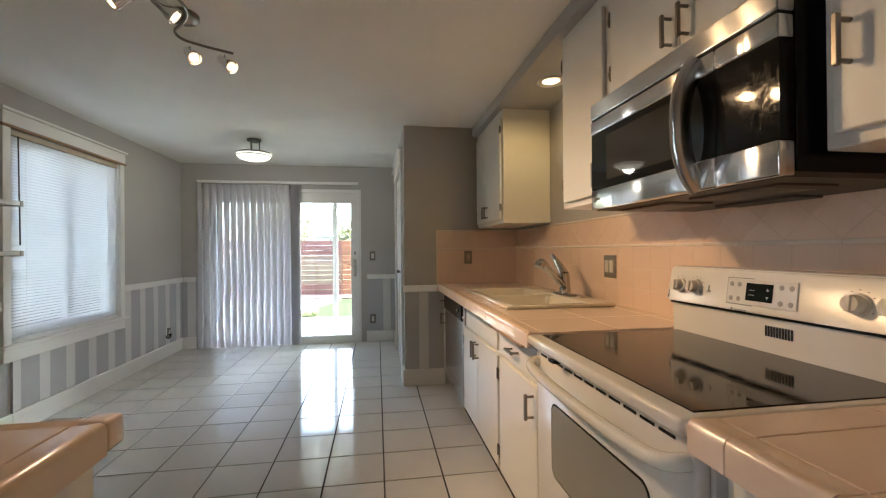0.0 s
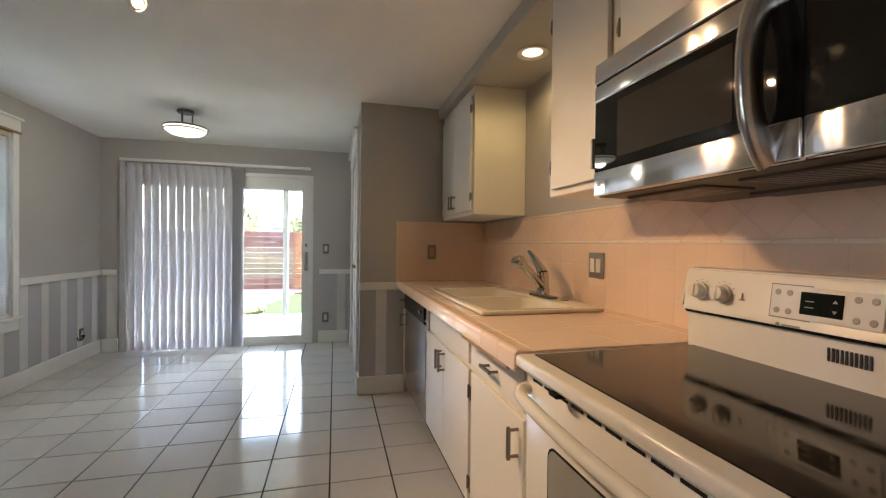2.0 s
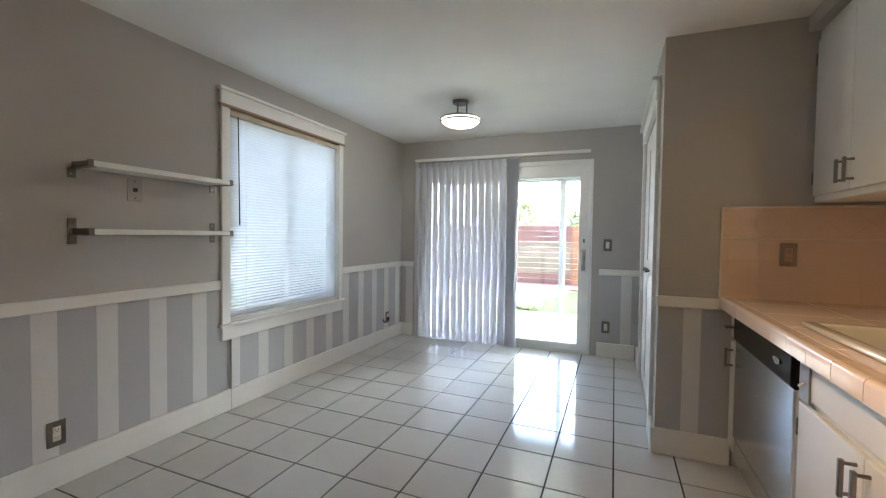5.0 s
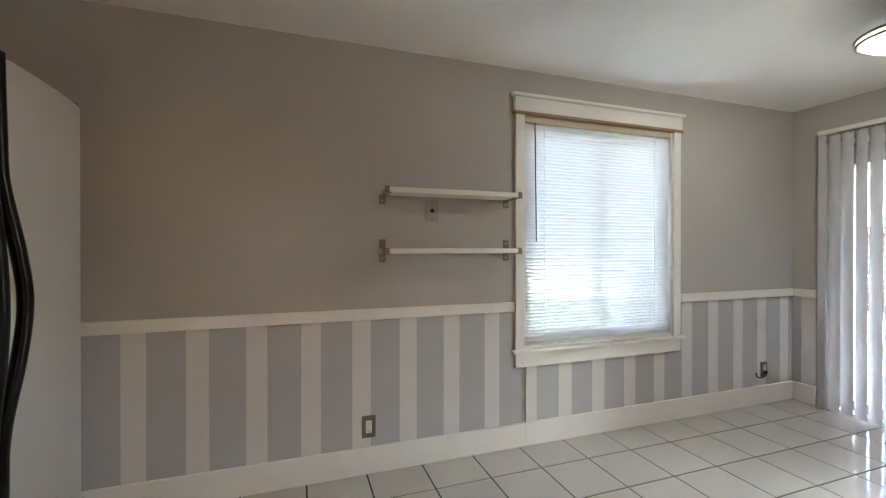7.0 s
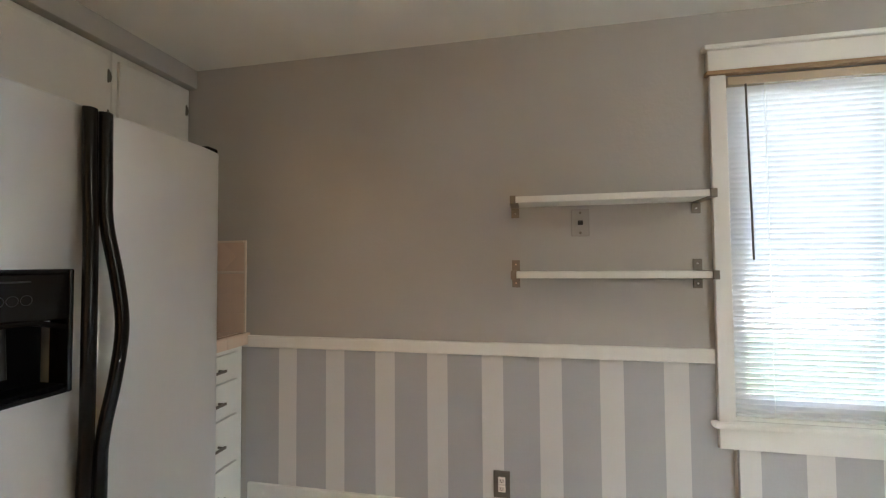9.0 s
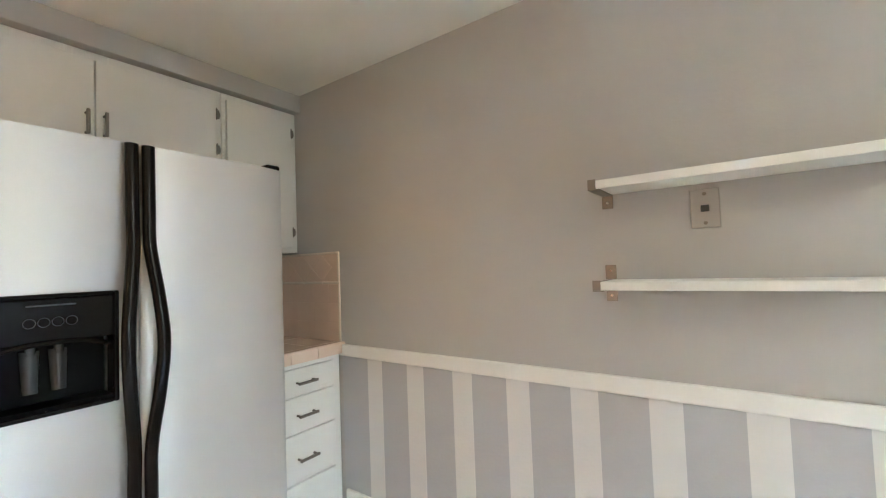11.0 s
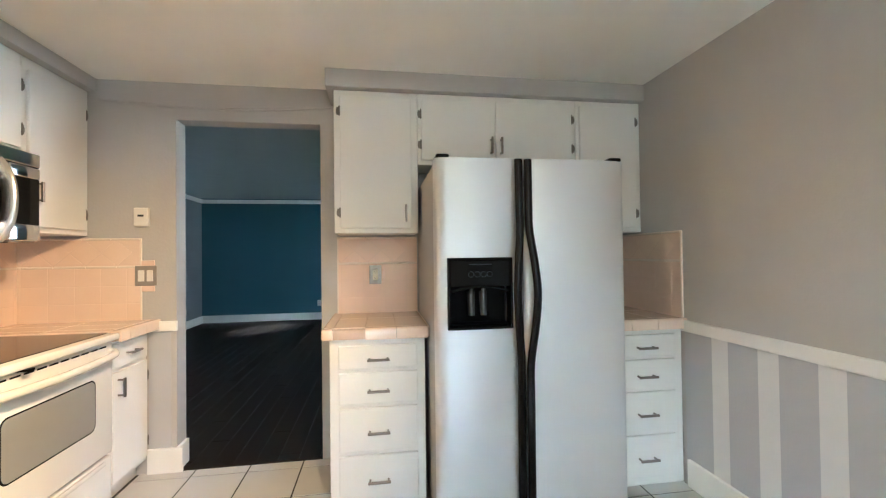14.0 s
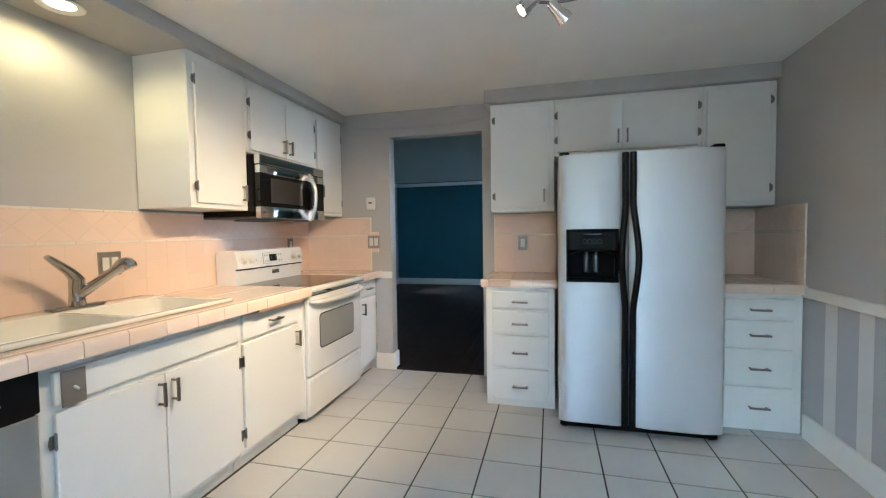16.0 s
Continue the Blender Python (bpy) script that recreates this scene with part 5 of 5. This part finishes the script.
def counter(m, w, d, label, hole=None, left_cap=False, right_cap=False, start=0.0, pitch=0.155, wide=False):
    """Tiled worktop; own x along the front, the front edge at y = -d; hole (x0, x1, y0, y1)."""
    t = thing("countertop", m, label, "countertop", group="tiled countertops")
    base = bmesh.new()
    zt = ZT - 0.0065
    yf = -d + 0.011
    if hole:
        x0, x1, y0, y1 = hole
        for a in ((0, x0, yf, 0), (x1, w, yf, 0), (x0, x1, yf, y0), (x0, x1, y1, 0)):
            box(base, a[0] + (0.011 if left_cap and a[0] == 0 else 0), a[1], a[2], a[3], 0.853, zt)
    else:
        box(base, 0.011 if left_cap else 0, w, yf, -0.001, 0.853, zt)
    part("tile_bed", base, COUNTER_GROUT, t, "brown grouted bed")
    part("end_tile", boxed(w, w + 0.005, -d + 0.002, -0.003, ZT - 0.05, ZT + 0.001, 0.002), PEACH, t)
    g = 0.0028
    inner0 = 0.058 if left_cap else 0.0
    xs = [inner0]
    x = start if start > inner0 else start + pitch
    while x < w - 0.02:
        if x > inner0 + 0.02:
            xs.append(x)
        x += pitch
    xs.append(w)
    ys = [-d + 0.058]
    while ys[-1] + 2 * pitch < -0.06:
        ys.append(ys[-1] + 2 * pitch)
    ys.append(-0.002)
    top_xs = xs[:-1:2] + [w] if wide else xs
    for xa, xb in zip(top_xs, top_xs[1:]):
        for ya, yb in zip(ys, ys[1:]):
            rects = [(xa, xb, ya, yb)]
            if hole:
                hx0, hx1, hy0, hy1 = hole
                if xa < hx1 and xb > hx0 and ya < hy1 and yb > hy0:
                    rects = [(xa, min(xb, hx0), ya, yb), (max(xa, hx1), xb, ya, yb), (max(xa, hx0), min(xb, hx1), ya, min(yb, hy0)), (max(xa, hx0), min(xb, hx1), max(ya, hy1), yb)]
            for a, b, c, e in rects:
                if b - a > 0.012 and e - c > 0.012:
                    put_tile(t, tile_mesh(b - a - g, e - c - g, COUNTER_TILE, 0.006, 0.0014), Matrix.Translation((a + g / 2, c + g / 2, ZT - 0.006)))
    xe = [0.0] + [x for x in xs if x > 0.06] if left_cap else xs
    if left_cap:
        corner = boxed(0.001, 0.056, -d + 0.001, -d + 0.056, ZT - 0.055, ZT + 0.002, 0.010, 3)
        part("corner_tile", corner, COUNTER_TILE, t, "rounded corner tile", True)
        xe = xe[1:]
    for xa, xb in zip(xe, xe[1:]):
        if xb - xa > 0.01:
            put_tile(t, cap_mesh(xb - xa - g), Matrix.Translation((xa + g / 2, -d, ZT)), "edge_tile")
    if left_cap:
        for ya, yb in zip(ys, ys[1:]):
            if yb - ya > 0.01:
                put_tile(t, cap_mesh(yb - ya - g), Matrix.Translation((0.0, yb - g / 2, ZT)) @ Matrix.Rotation(radians(-90), 4, "Z"), "edge_tile")
    return t


CD = XR - 0.695
SK = (2.862, 1.872, 1.388, 0.798)
main = counter(facing_west(YP - 0.001, XR), YP - 1.308, CD, "peach tiled countertop with a cut-out for the sink", start=0.036, pitch=0.1535, wide=True, hole=(YP - SK[0] + 0.02, YP - SK[1] - 0.02, -(XR - SK[3]) + 0.02, -(XR - SK[2]) - 0.02))
part("worn_edge", boxed(YP - 1.308 - 0.50, YP - 1.308 - 0.06, -CD + 0.001, -CD + 0.014, 0.836, 0.8525, 0.002), BROWN_WOOD, main, "bare brown wood below the edge tiles")
counter(facing_west(0.524, XR), 0.388, CD, "short peach tiled countertop beside the stove", start=0.08)
counter(facing_north(-0.305, YD), 0.53, 0.745 - YD, "peach tiled countertop beside the refrigerator", left_cap=True, start=0.058)
counter(facing_north(-1.812, YD), 0.436, 0.80 - YD, "peach tiled countertop in the corner", start=0.11)


# ---- sink and faucet ----
def sink():
    t = thing("kitchen_sink", facing_west(SK[0], XR, ZT), "cream enamel double bowl sink set in the counter", "sink")
    w, yb, yf = SK[0] - SK[1], -(XR - SK[2]), -(XR - SK[3])
    bowls = ((0.045, w * 0.5 - 0.012), (w * 0.5 + 0.012, w - 0.045))
    b0, b1 = yf + 0.045, yb - 0.15
    rim = bmesh.new()
    xs = [0, bowls[0][0], bowls[0][1], bowls[1][0], bowls[1][1], w]
    box(rim, 0, w, yf, b0, 0.001, 0.020, 0.008, 3)
    box(rim, 0, w, b1, yb, 0.001, 0.022, 0.008, 3)
    for a, b in ((0, xs[1]), (xs[2], xs[3]), (xs[4], w)):
        box(rim, a, b, b0 - 0.008, b1 + 0.008, 0.001, 0.0195 if a else 0.0195, 0.006, 3)
    part("rim", rim, SINK, t, "rounded cream rim", True)
    for x0, x1 in bowls:
        bm = bmesh.new()
        rings = []
        for z, s in ((0.012, 0.0), (-0.02, 0.006), (-0.13, 0.016), (-0.165, 0.035), (-0.172, 0.06)):
            ring = []
            r = 0.045
            for cx, cy, a0 in ((x1 - s - r, b1 - s - r, 0), (x0 + s + r, b1 - s - r, 90), (x0 + s + r, b0 + s + r, 180), (x1 - s - r, b0 + s + r, 270)):
                for k in range(5):
                    a = radians(a0 + 22.5 * k)
                    ring.append(bm.verts.new((cx + r * math.cos(a), cy + r * math.sin(a), z)))
            rings.append(ring)
        n = len(rings[0])
        for a, b in zip(rings, rings[1:]):
            for k in range(n):
                bm.faces.new((a[k], a[(k + 1) % n], b[(k + 1) % n], b[k]))
        bm.faces.new(rings[-1])
        bw = part("bowl", bm, SINK, t, "deep cream bowl", True)
        dr = bmesh.new()
        lathe(dr, [(0.040, -0.1718), (0.042, -0.169), (0.03, -0.168), (0.02, -0.1705)], ((x0 + x1) / 2, (b0 + b1) / 2, 0), 24)
        part("drain", dr, CHROME, bw, "chrome drain", True)
    caph = bmesh.new()
    lathe(caph, [(0.02, 0.0215), (0.019, 0.0255), (0.012, 0.0265)], (w * 0.5 + 0.24, yb - 0.05, 0), 20)
    part("hole_cover", caph, PEWTER, t, "small dark hole cover", True)


sink()
fc = thing("kitchen_faucet", pose(1.292, 2.27, ZT + 0.022), "polished chrome single lever faucet on the sink", "faucet")
b = bmesh.new()
box(b, -0.028, 0.028, -0.105, 0.115, 0.0, 0.012, 0.006, 3)
part("deck_plate", b, PEWTER, fc, "dark worn deck plate", True)
b = bmesh.new()
sweep(b, smooth_path([(0, 0, 0.01), (0.0, 0, 0.05), (-0.002, 0.0, 0.10), (-0.006, 0, 0.135)], 5), [0.033] * 5 + [0.030] * 5 + [0.031] * 6, 16)
part("body", b, FAUCET, fc, "", True)
b = bmesh.new()
sp = smooth_path([(-0.004, 0.0, 0.055), (-0.05, -0.02, 0.09), (-0.11, -0.05, 0.14), (-0.16, -0.075, 0.18)], 6)
sweep(b, sp, [0.022] * (len(sp) - 6) + [0.021, 0.021, 0.021, 0.022, 0.024, 0.025], 14)
part("spout", b, FAUCET, fc, "straight rising chrome spout", True)
b = bmesh.new()
sp = smooth_path([(-0.15, -0.07, 0.172), (-0.175, -0.082, 0.196), (-0.195, -0.092, 0.194), (-0.205, -0.096, 0.176)], 5)
sweep(b, sp, [0.025 + 0.004 * math.sin(k / (len(sp) - 1) * 3) for k in range(len(sp))], 14)
part("spray_head", b, FAUCET, fc, "round chrome spray head", True)
b = bmesh.new()
sp = smooth_path([(-0.005, 0.0, 0.128), (-0.01, 0.03, 0.165), (-0.018, 0.085, 0.21), (-0.025, 0.125, 0.24)], 5)
sweep(b, sp, [0.025 - 0.014 * k / (len(sp) - 1) for k in range(len(sp))], 12, flat=1.3)
part("lever", b, FAUCET, fc, "slim chrome lever", True)


# ---- tile backsplashes ----
def splash(name, m, w, label, z1=1.388, s=0.1365, offset=0.0, diamonds=True, cap=True, edge_left=False, edge_right=False, border=None):
    """Tiles up a wall; own x along it, own z up, front facing -y. The wall face is y = 0."""
    t = thing(name, m, label, "backsplash", kind="structure")
    part("tile_bed", boxed(0, w, -0.0104, -0.0003, ZT - 0.01, z1), PEACH_GROUT, t)
    g = 0.0024
    up = Matrix.Rotation(radians(90), 4, "X")

    def put(mesh, x, z, nm="tile"):
        put_tile(t, mesh, Matrix.Translation((x, -0.005, z)) @ up, nm)
    zl = 1.212
    hrow = (zl - ZT) / 3
    xs = [0.0]
    x = offset
    while x < w - 0.012:
        if x > 0.012:
            xs.append(x)
        x += s
    xs.append(w)
    for r in range(3):
        for a, b in zip(xs, xs[1:]):
            put(tile_mesh(b - a - g, hrow - g, PEACH, 0.006, 0.001), a + g / 2, ZT + r * hrow + g / 2)
    L = 0.165
    start = (offset if border is None else border) - L
    x = start
    while x < w:
        a, b = max(0, x), min(w, x + L)
        if b - a > 0.01:
            put(tile_mesh(b - a - g, 0.016 - g, LINER, 0.008), a + g / 2, zl + g / 2, "liner_tile")
        x += L
    z0, zt = zl + 0.016, z1 - 0.012
    h = (zt - z0) / 2
    zc = (z0 + zt) / 2
    q = L / 2
    e = 0.0022
    x = start - q
    while x < w + L:
        cx = x + q
        if cx - q >= -1e-6 and cx + q <= w + 1e-6:
            put(poly_mesh([(0, -h + e), (q - e, 0), (0, h - e), (-q + e, 0)], PEACH), cx, zc)
        elif cx - q < 0 < cx and cx + q <= w:
            c = -(cx)
            f = 1 - min(1, abs(c) / q)
            put(poly_mesh([(c + e, -h * f), (0, -h + e), (q - e, 0), (0, h - e), (c + e, h * f)] if f > 0.02 else [(c + e, -h), (q, 0), (c + e, h)], PEACH), cx, zc)
        elif cx < w < cx + q and cx - q >= 0:
            c = w - cx
            f = 1 - min(1, c / q)
            put(poly_mesh([(-q + e, 0), (0, -h + e), (c - e, -h * f), (c - e, h * f), (0, h - e)], PEACH), cx, zc)
        xe = x
        if xe - q >= -1e-6 and xe + q <= w + 1e-6:
            put(poly_mesh([(-q + 2 * e, -h + e), (q - 2 * e, -h + e), (0, -e)], PEACH), xe, zc)
            put(poly_mesh([(-q + 2 * e, h - e), (0, e), (q - 2 * e, h - e)], PEACH), xe, zc)
        x += L
    if cap:
        x = offset - 0.155
        while x < w:
            a, b = max(0, x), min(w, x + 0.155)
            if b - a > 0.01:
                put(tile_mesh(b - a - g, 0.012, LINER, 0.010), a + g / 2, z1 - 0.012, "cap_tile")
            x += 0.155
    for on, x in ((edge_left, 0.0), (edge_right, w)):
        if on:
            part("edge_trim", boxed(x - 0.006, x + 0.006, -0.011, -0.0002, ZT, z1, 0.003), LINER, t, "rounded pale edge trim")
    return t


splash("backsplash_east", facing_west(YP - 0.001, XR), YP - YD - 0.002, "glossy peach wall tiles with a diamond border", offset=0.0395, border=0.135)
splash("backsplash_pillar", pose(0.698, YP, 0), XR - 0.006 - 0.698, "peach wall tiles on the end wall by the counter", offset=0.03, edge_left=True)
splash("backsplash_door", facing_north(XR - 0.012, YD), XR - 0.012 - 0.80, "peach wall tiles beside the doorway", offset=0.02, edge_right=True)
splash("backsplash_small", facing_north(-0.335, YD), 0.50, "peach wall tiles over the small counter", offset=0.02, edge_left=True)
splash("backsplash_corner", facing_north(-1.812, YD), 0.432, "peach wall tiles in the dim corner", offset=0.02)
splash("backsplash_west", pose(XL, YD + 0.012, 0, 0, 0, 90), 0.77 - YD - 0.012, "peach wall tiles on the side wall by the counter", offset=0.0, edge_right=True)
sw = thing("switch_surround", facing_north(0.7995, YD), "peach tile surround of the light switch", "backsplash", kind="structure")
part("tile", boxed(0.0, 0.075, -0.010, -0.0003, 1.072, 1.256, 0.003), PEACH, sw)

# ---- outside ----
structure("ground", boxed(-300, 300, -200, 300, -0.30, -0.05), GRASS, "green lawn reaching the horizon", "ground")
structure("patio_slab", boxed(-4.5, 3.2, YB + 0.145, 8.0, -0.12, -0.03, 0.008), CONCRETE, "pale concrete patio slab", "patio")
path = bmesh.new()
edge = [(-5.0, 8.9), (-1.75, 8.75), (-1.35, 9.1), (-1.05, 9.8), (-0.85, 10.6), (-0.75, 11.2), (-5.0, 11.2)]
low, top = [path.verts.new((x, y, -0.12)) for x, y in edge], [path.verts.new((x, y, -0.035)) for x, y in edge]
path.faces.new(low[::-1])
path.faces.new(top)
for k in range(len(edge)):
    path.faces.new((low[k], low[(k + 1) % len(edge)], top[(k + 1) % len(edge)], top[k]))
structure("garden_path", path, CONCRETE, "pale concrete garden path with a curved edge", "path")
structure("flower_bed", boxed(-9, 7, 11.2, 12.2, -0.12, -0.01, 0.015), MULCH, "red bark mulch bed along the fence", "flower bed")
fence = thing("garden_fence", pose(-0.85, 12.25, -0.05), "red-brown, tan and orange horizontal board fence", "fence")
for k in range(8):
    part("fence_post", boxed(-8.0 + 2.0 * k - 0.045, -8.0 + 2.0 * k + 0.045, 0.02, 0.11, 0.0, 1.56, 0.004), FENCE_RED, fence)
z = 0.03
for k in range(11):
    hgt = 0.128
    for j in range(7):
        part("fence_board", boxed(-8.0 + 2.0 * j + 0.004, -6.0 + 2.0 * j - 0.004, -0.006 - 0.006 * ((k * 3 + j) % 2), 0.018, z, z + hgt - (0.004 if 1 < k < 8 else -0.004), 0.003, 1), FENCE_ORANGE if j > 3 else (FENCE_TAN if 1 < k < 8 else FENCE_RED), fence)
    z += hgt + 0.012
cover = thing("patio_cover", pose(0, 0, 0), "white painted patio cover on posts", "patio cover")
part("roof_deck", boxed(-2.75, 3.3, YB + 0.145, 8.25, 2.32, 2.325), FIBREGLASS, cover, "translucent fibreglass roof panels")
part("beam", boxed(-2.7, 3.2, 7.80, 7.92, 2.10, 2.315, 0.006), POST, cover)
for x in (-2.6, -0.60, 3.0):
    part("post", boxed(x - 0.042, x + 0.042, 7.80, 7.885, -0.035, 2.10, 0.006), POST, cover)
for k in range(7):
    part("rafter", boxed(-2.3 + 0.85 * k, -2.25 + 0.85 * k, YB + 0.15, 7.79, 2.19, 2.318, 0.004), WHITE, cover)


def house(m, w, d, hw, hr, label, panes=True):
    t = thing("neighbour_house", m, label, "house")
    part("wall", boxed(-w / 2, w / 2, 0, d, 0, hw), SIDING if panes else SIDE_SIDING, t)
    bm = bmesh.new()
    e = 0.35
    if panes:
        a = [bm.verts.new(p) for p in ((-w / 2 - e, -e, hw), (w / 2 + e, -e, hw), (0, -e, hr))]
        b = [bm.verts.new(p) for p in ((-w / 2 - e, d + e, hw), (w / 2 + e, d + e, hw), (0, d + e, hr))]
    else:
        a = [bm.verts.new(p) for p in ((-w / 2 - e, d + e, hw), (-w / 2 - e, -e, hw), (-w / 2 - e, d / 2, hr))]
        b = [bm.verts.new(p) for p in ((w / 2 + e, d + e, hw), (w / 2 + e, -e, hw), (w / 2 + e, d / 2, hr))]
    bm.faces.new(a)
    bm.faces.new(b[::-1])
    for k in range(3):
        bm.faces.new((a[k], b[k], b[(k + 1) % 3], a[(k + 1) % 3]))
    part("roof", bm, ROOFING, t, "grey shingle gable roof")
    if panes:
        bm = bmesh.new()
        a = [bm.verts.new(p) for p in ((-w / 2, -e - 0.06, hw + 0.05), (w / 2, -e - 0.06, hw + 0.05), (0, -e - 0.06, hr - 0.28))]
        b = [bm.verts.new(p) for p in ((-w / 2, -e - 0.01, hw + 0.05), (w / 2, -e - 0.01, hw + 0.05), (0, -e - 0.01, hr - 0.28))]
        bm.faces.new(a)
        bm.faces.new(b[::-1])
        for k in range(3):
            bm.faces.new((a[k], b[k], b[(k + 1) % 3], a[(k + 1) % 3]))
        part("gable_wall", bm, SIDING, t)
    for x in (-w / 4, w / 4) if panes else ():
        wf = part("window", frame_ring(bmesh.new(), x - 0.6, x + 0.6, -0.03, 0.0, 1.0, 2.1, 0.08), WHITE, t)
        part("pane", boxed(x - 0.52, x + 0.52, -0.012, -0.004, 1.08, 2.02), LCD, wf)
    return t


house(pose(-9.05, 60, -0.12), 9, 9, 3.3, 6.3, "pale grey neighbouring house beyond the fence")
# long wall and roof stand in for a white fence, roofs and trees
house(pose(-8.9, 3.0, -0.12, 0, 0, 90), 60, 11, 2.05, 6.6, "pale wall and roof standing in for the side yard fence", False)


def tree(x, y, h, r, seed, label):
    rng = random.Random(seed)
    t = thing("tree", pose(x, y, -0.12), label, "tree")
    b = bmesh.new()
    sweep(b, smooth_path([(0, 0, 0), (0.06, 0.03, h * 0.25), (-0.04, 0.05, h * 0.55), (0.05, 0, h * 0.85)], 4), [0.16 - 0.011 * k for k in range(13)], 8)
    for k in range(7):
        a = rng.random() * 6.28
        z = h * (0.35 + 0.07 * k)
        sweep(b, [(0, 0, z), (0.5 * r * math.cos(a), 0.5 * r * math.sin(a), z + 0.3 * r), (0.85 * r * math.cos(a), 0.85 * r * math.sin(a), z + 0.75 * r)], [0.05, 0.035, 0.012], 6)
    part("trunk", b, BARK, t, "", True)
    verts, faces = [], []
    clumps = []
    for k in range(42):
        a, u = rng.random() * 6.28, rng.random()
        rr = r * (0.35 + 0.65 * math.sqrt(rng.random()))
        clumps.append(Vector((rr * math.cos(a) * (1 - 0.4 * u), rr * math.sin(a) * (1 - 0.4 * u), h * (0.42 + 0.62 * u))))
    for c in clumps:
        for k in range(48):
            p = c + Vector((rng.gauss(0, 0.2 * r), rng.gauss(0, 0.2 * r), rng.gauss(0, 0.16 * r)))
            q = Euler((rng.random() * 6, rng.random() * 6, rng.random() * 6)).to_matrix()
            s = 0.09 + 0.07 * rng.random()
            i = len(verts)
            for v in ((-s, 0, 0), (0, -s * 0.5, 0.02), (s, 0, 0), (0, s * 0.5, 0.02)):
                verts.append(p + q @ Vector(v))
            faces.append((i, i + 1, i + 2, i + 3))
    me = bpy.data.meshes.new("crown")
    me.from_pydata(verts, [], faces)
    me.materials.append(LEAF)
    cr = new("crown", me)
    cr.parent = t


tree(-3.2, 15.5, 2.6, 1.0, 1, "leafy yellow-green tree behind the fence")
tree(-0.55, 17.0, 2.3, 1.0, 2, "leafy yellow-green tree beyond the patio")


def ground_cover(x, y, r, h, seed):
    """A low clump of small leaves on short stems."""
    rng = random.Random(seed)
    t = thing("ground_cover", pose(x, y, -0.05), "low pale green ground cover beside the patio slab", "plant", group="patio edge plants")
    stems = bmesh.new()
    verts, faces = [], []
    for k in range(26):
        a, d = rng.random() * 6.28, r * math.sqrt(rng.random())
        tip = Vector((d * math.cos(a), d * math.sin(a), h * (0.5 + 0.5 * rng.random()) * (1.1 - 0.5 * d / r)))
        rod(stems, (tip.x * 0.6, tip.y * 0.6, 0), tip, 0.004, 0.002, n=4)
        for j in range(16):
            p = tip + Vector((rng.gauss(0, 0.03), rng.gauss(0, 0.03), rng.gauss(0, 0.02)))
            q = Euler((rng.random() * 6, rng.random() * 6, rng.random() * 6)).to_matrix()
            s = 0.018 + 0.014 * rng.random()
            i = len(verts)
            verts += [p + q @ Vector(v) for v in ((-s, 0, 0), (0, -s * 0.5, 0.005), (s, 0, 0), (0, s * 0.5, 0.005))]
            faces.append((i, i + 1, i + 2, i + 3))
    part("stems", stems, BARK, t)
    me = bpy.data.meshes.new("leaves")
    me.from_pydata(verts, [], faces)
    me.materials.append(LEAF)
    new("leaves", me).parent = t


for k, (gx, gy, gr) in enumerate(((-1.62, 8.32, 0.2), (-1.34, 8.36, 0.17), (-1.1, 8.3, 0.13))):
    ground_cover(gx, gy, gr, 0.13, 20 + k)

# ---- floors, tile by tile ----
floor = structure("floor", boxed(XL, 1.10, YD - 0.005, YB + 0.02, -0.06, -0.0035), GROUT, "white glazed tile floor with dark grout", "floor")
FP, FG = 0.311, 0.0085
x0 = 0.193 - FP * 8
for i in range(12):
    for j in range(19):
        a, b = x0 + FP * i, x0 + FP * (i + 1)
        c, e = 2.085 + FP * (j - 7), 2.085 + FP * (j - 6)
        a, b, c, e = max(a, XL + 0.002), min(b, 1.10), max(c, YD - 0.004), min(e, YB + 0.018)
        if b - a < 0.02 or e - c < 0.02 or (a > 0.80 and c < YP) or (a > XP + 0.02 and c > YP + 0.1):
            continue
        put_tile(floor, tile_mesh(b - a - FG, e - c - FG, FLOOR_TILE, 0.008, 0.0006), Matrix.Translation((a + FG / 2, c + FG / 2, -0.008)))
far_floor = structure("floor_far", boxed(OX0, OX1, OY0, YD - 0.006, -0.06, -0.016), DARK_WOOD, "dark walnut board floor of the next room", "floor")
for i in range(46):
    a = OX0 + 0.13 * i
    if a + 0.13 > OX1:
        break
    y = OY0 - (i * 0.37) % 1.2
    while y < YD - 0.01:
        c, e = max(y, OY0 + 0.001), min(y + 1.6, (OYN if not (DOOR[0] < a and a + 0.13 < DOOR[1]) else YD - 0.007))
        if e - c > 0.05:
            put_tile(far_floor, tile_mesh(0.1285, e - c - 0.0015, DARK_WOOD, 0.014, 0.0012), Matrix.Translation((a, c, -0.016)), "floorboard")
        y += 1.6
part("threshold", boxed(DOOR[0] + 0.005, DOOR[1] - 0.03, YD - 0.03, YD - 0.004, -0.003, 0.004, 0.002), DARK_WOOD, far_floor, "dark wooden threshold strip")
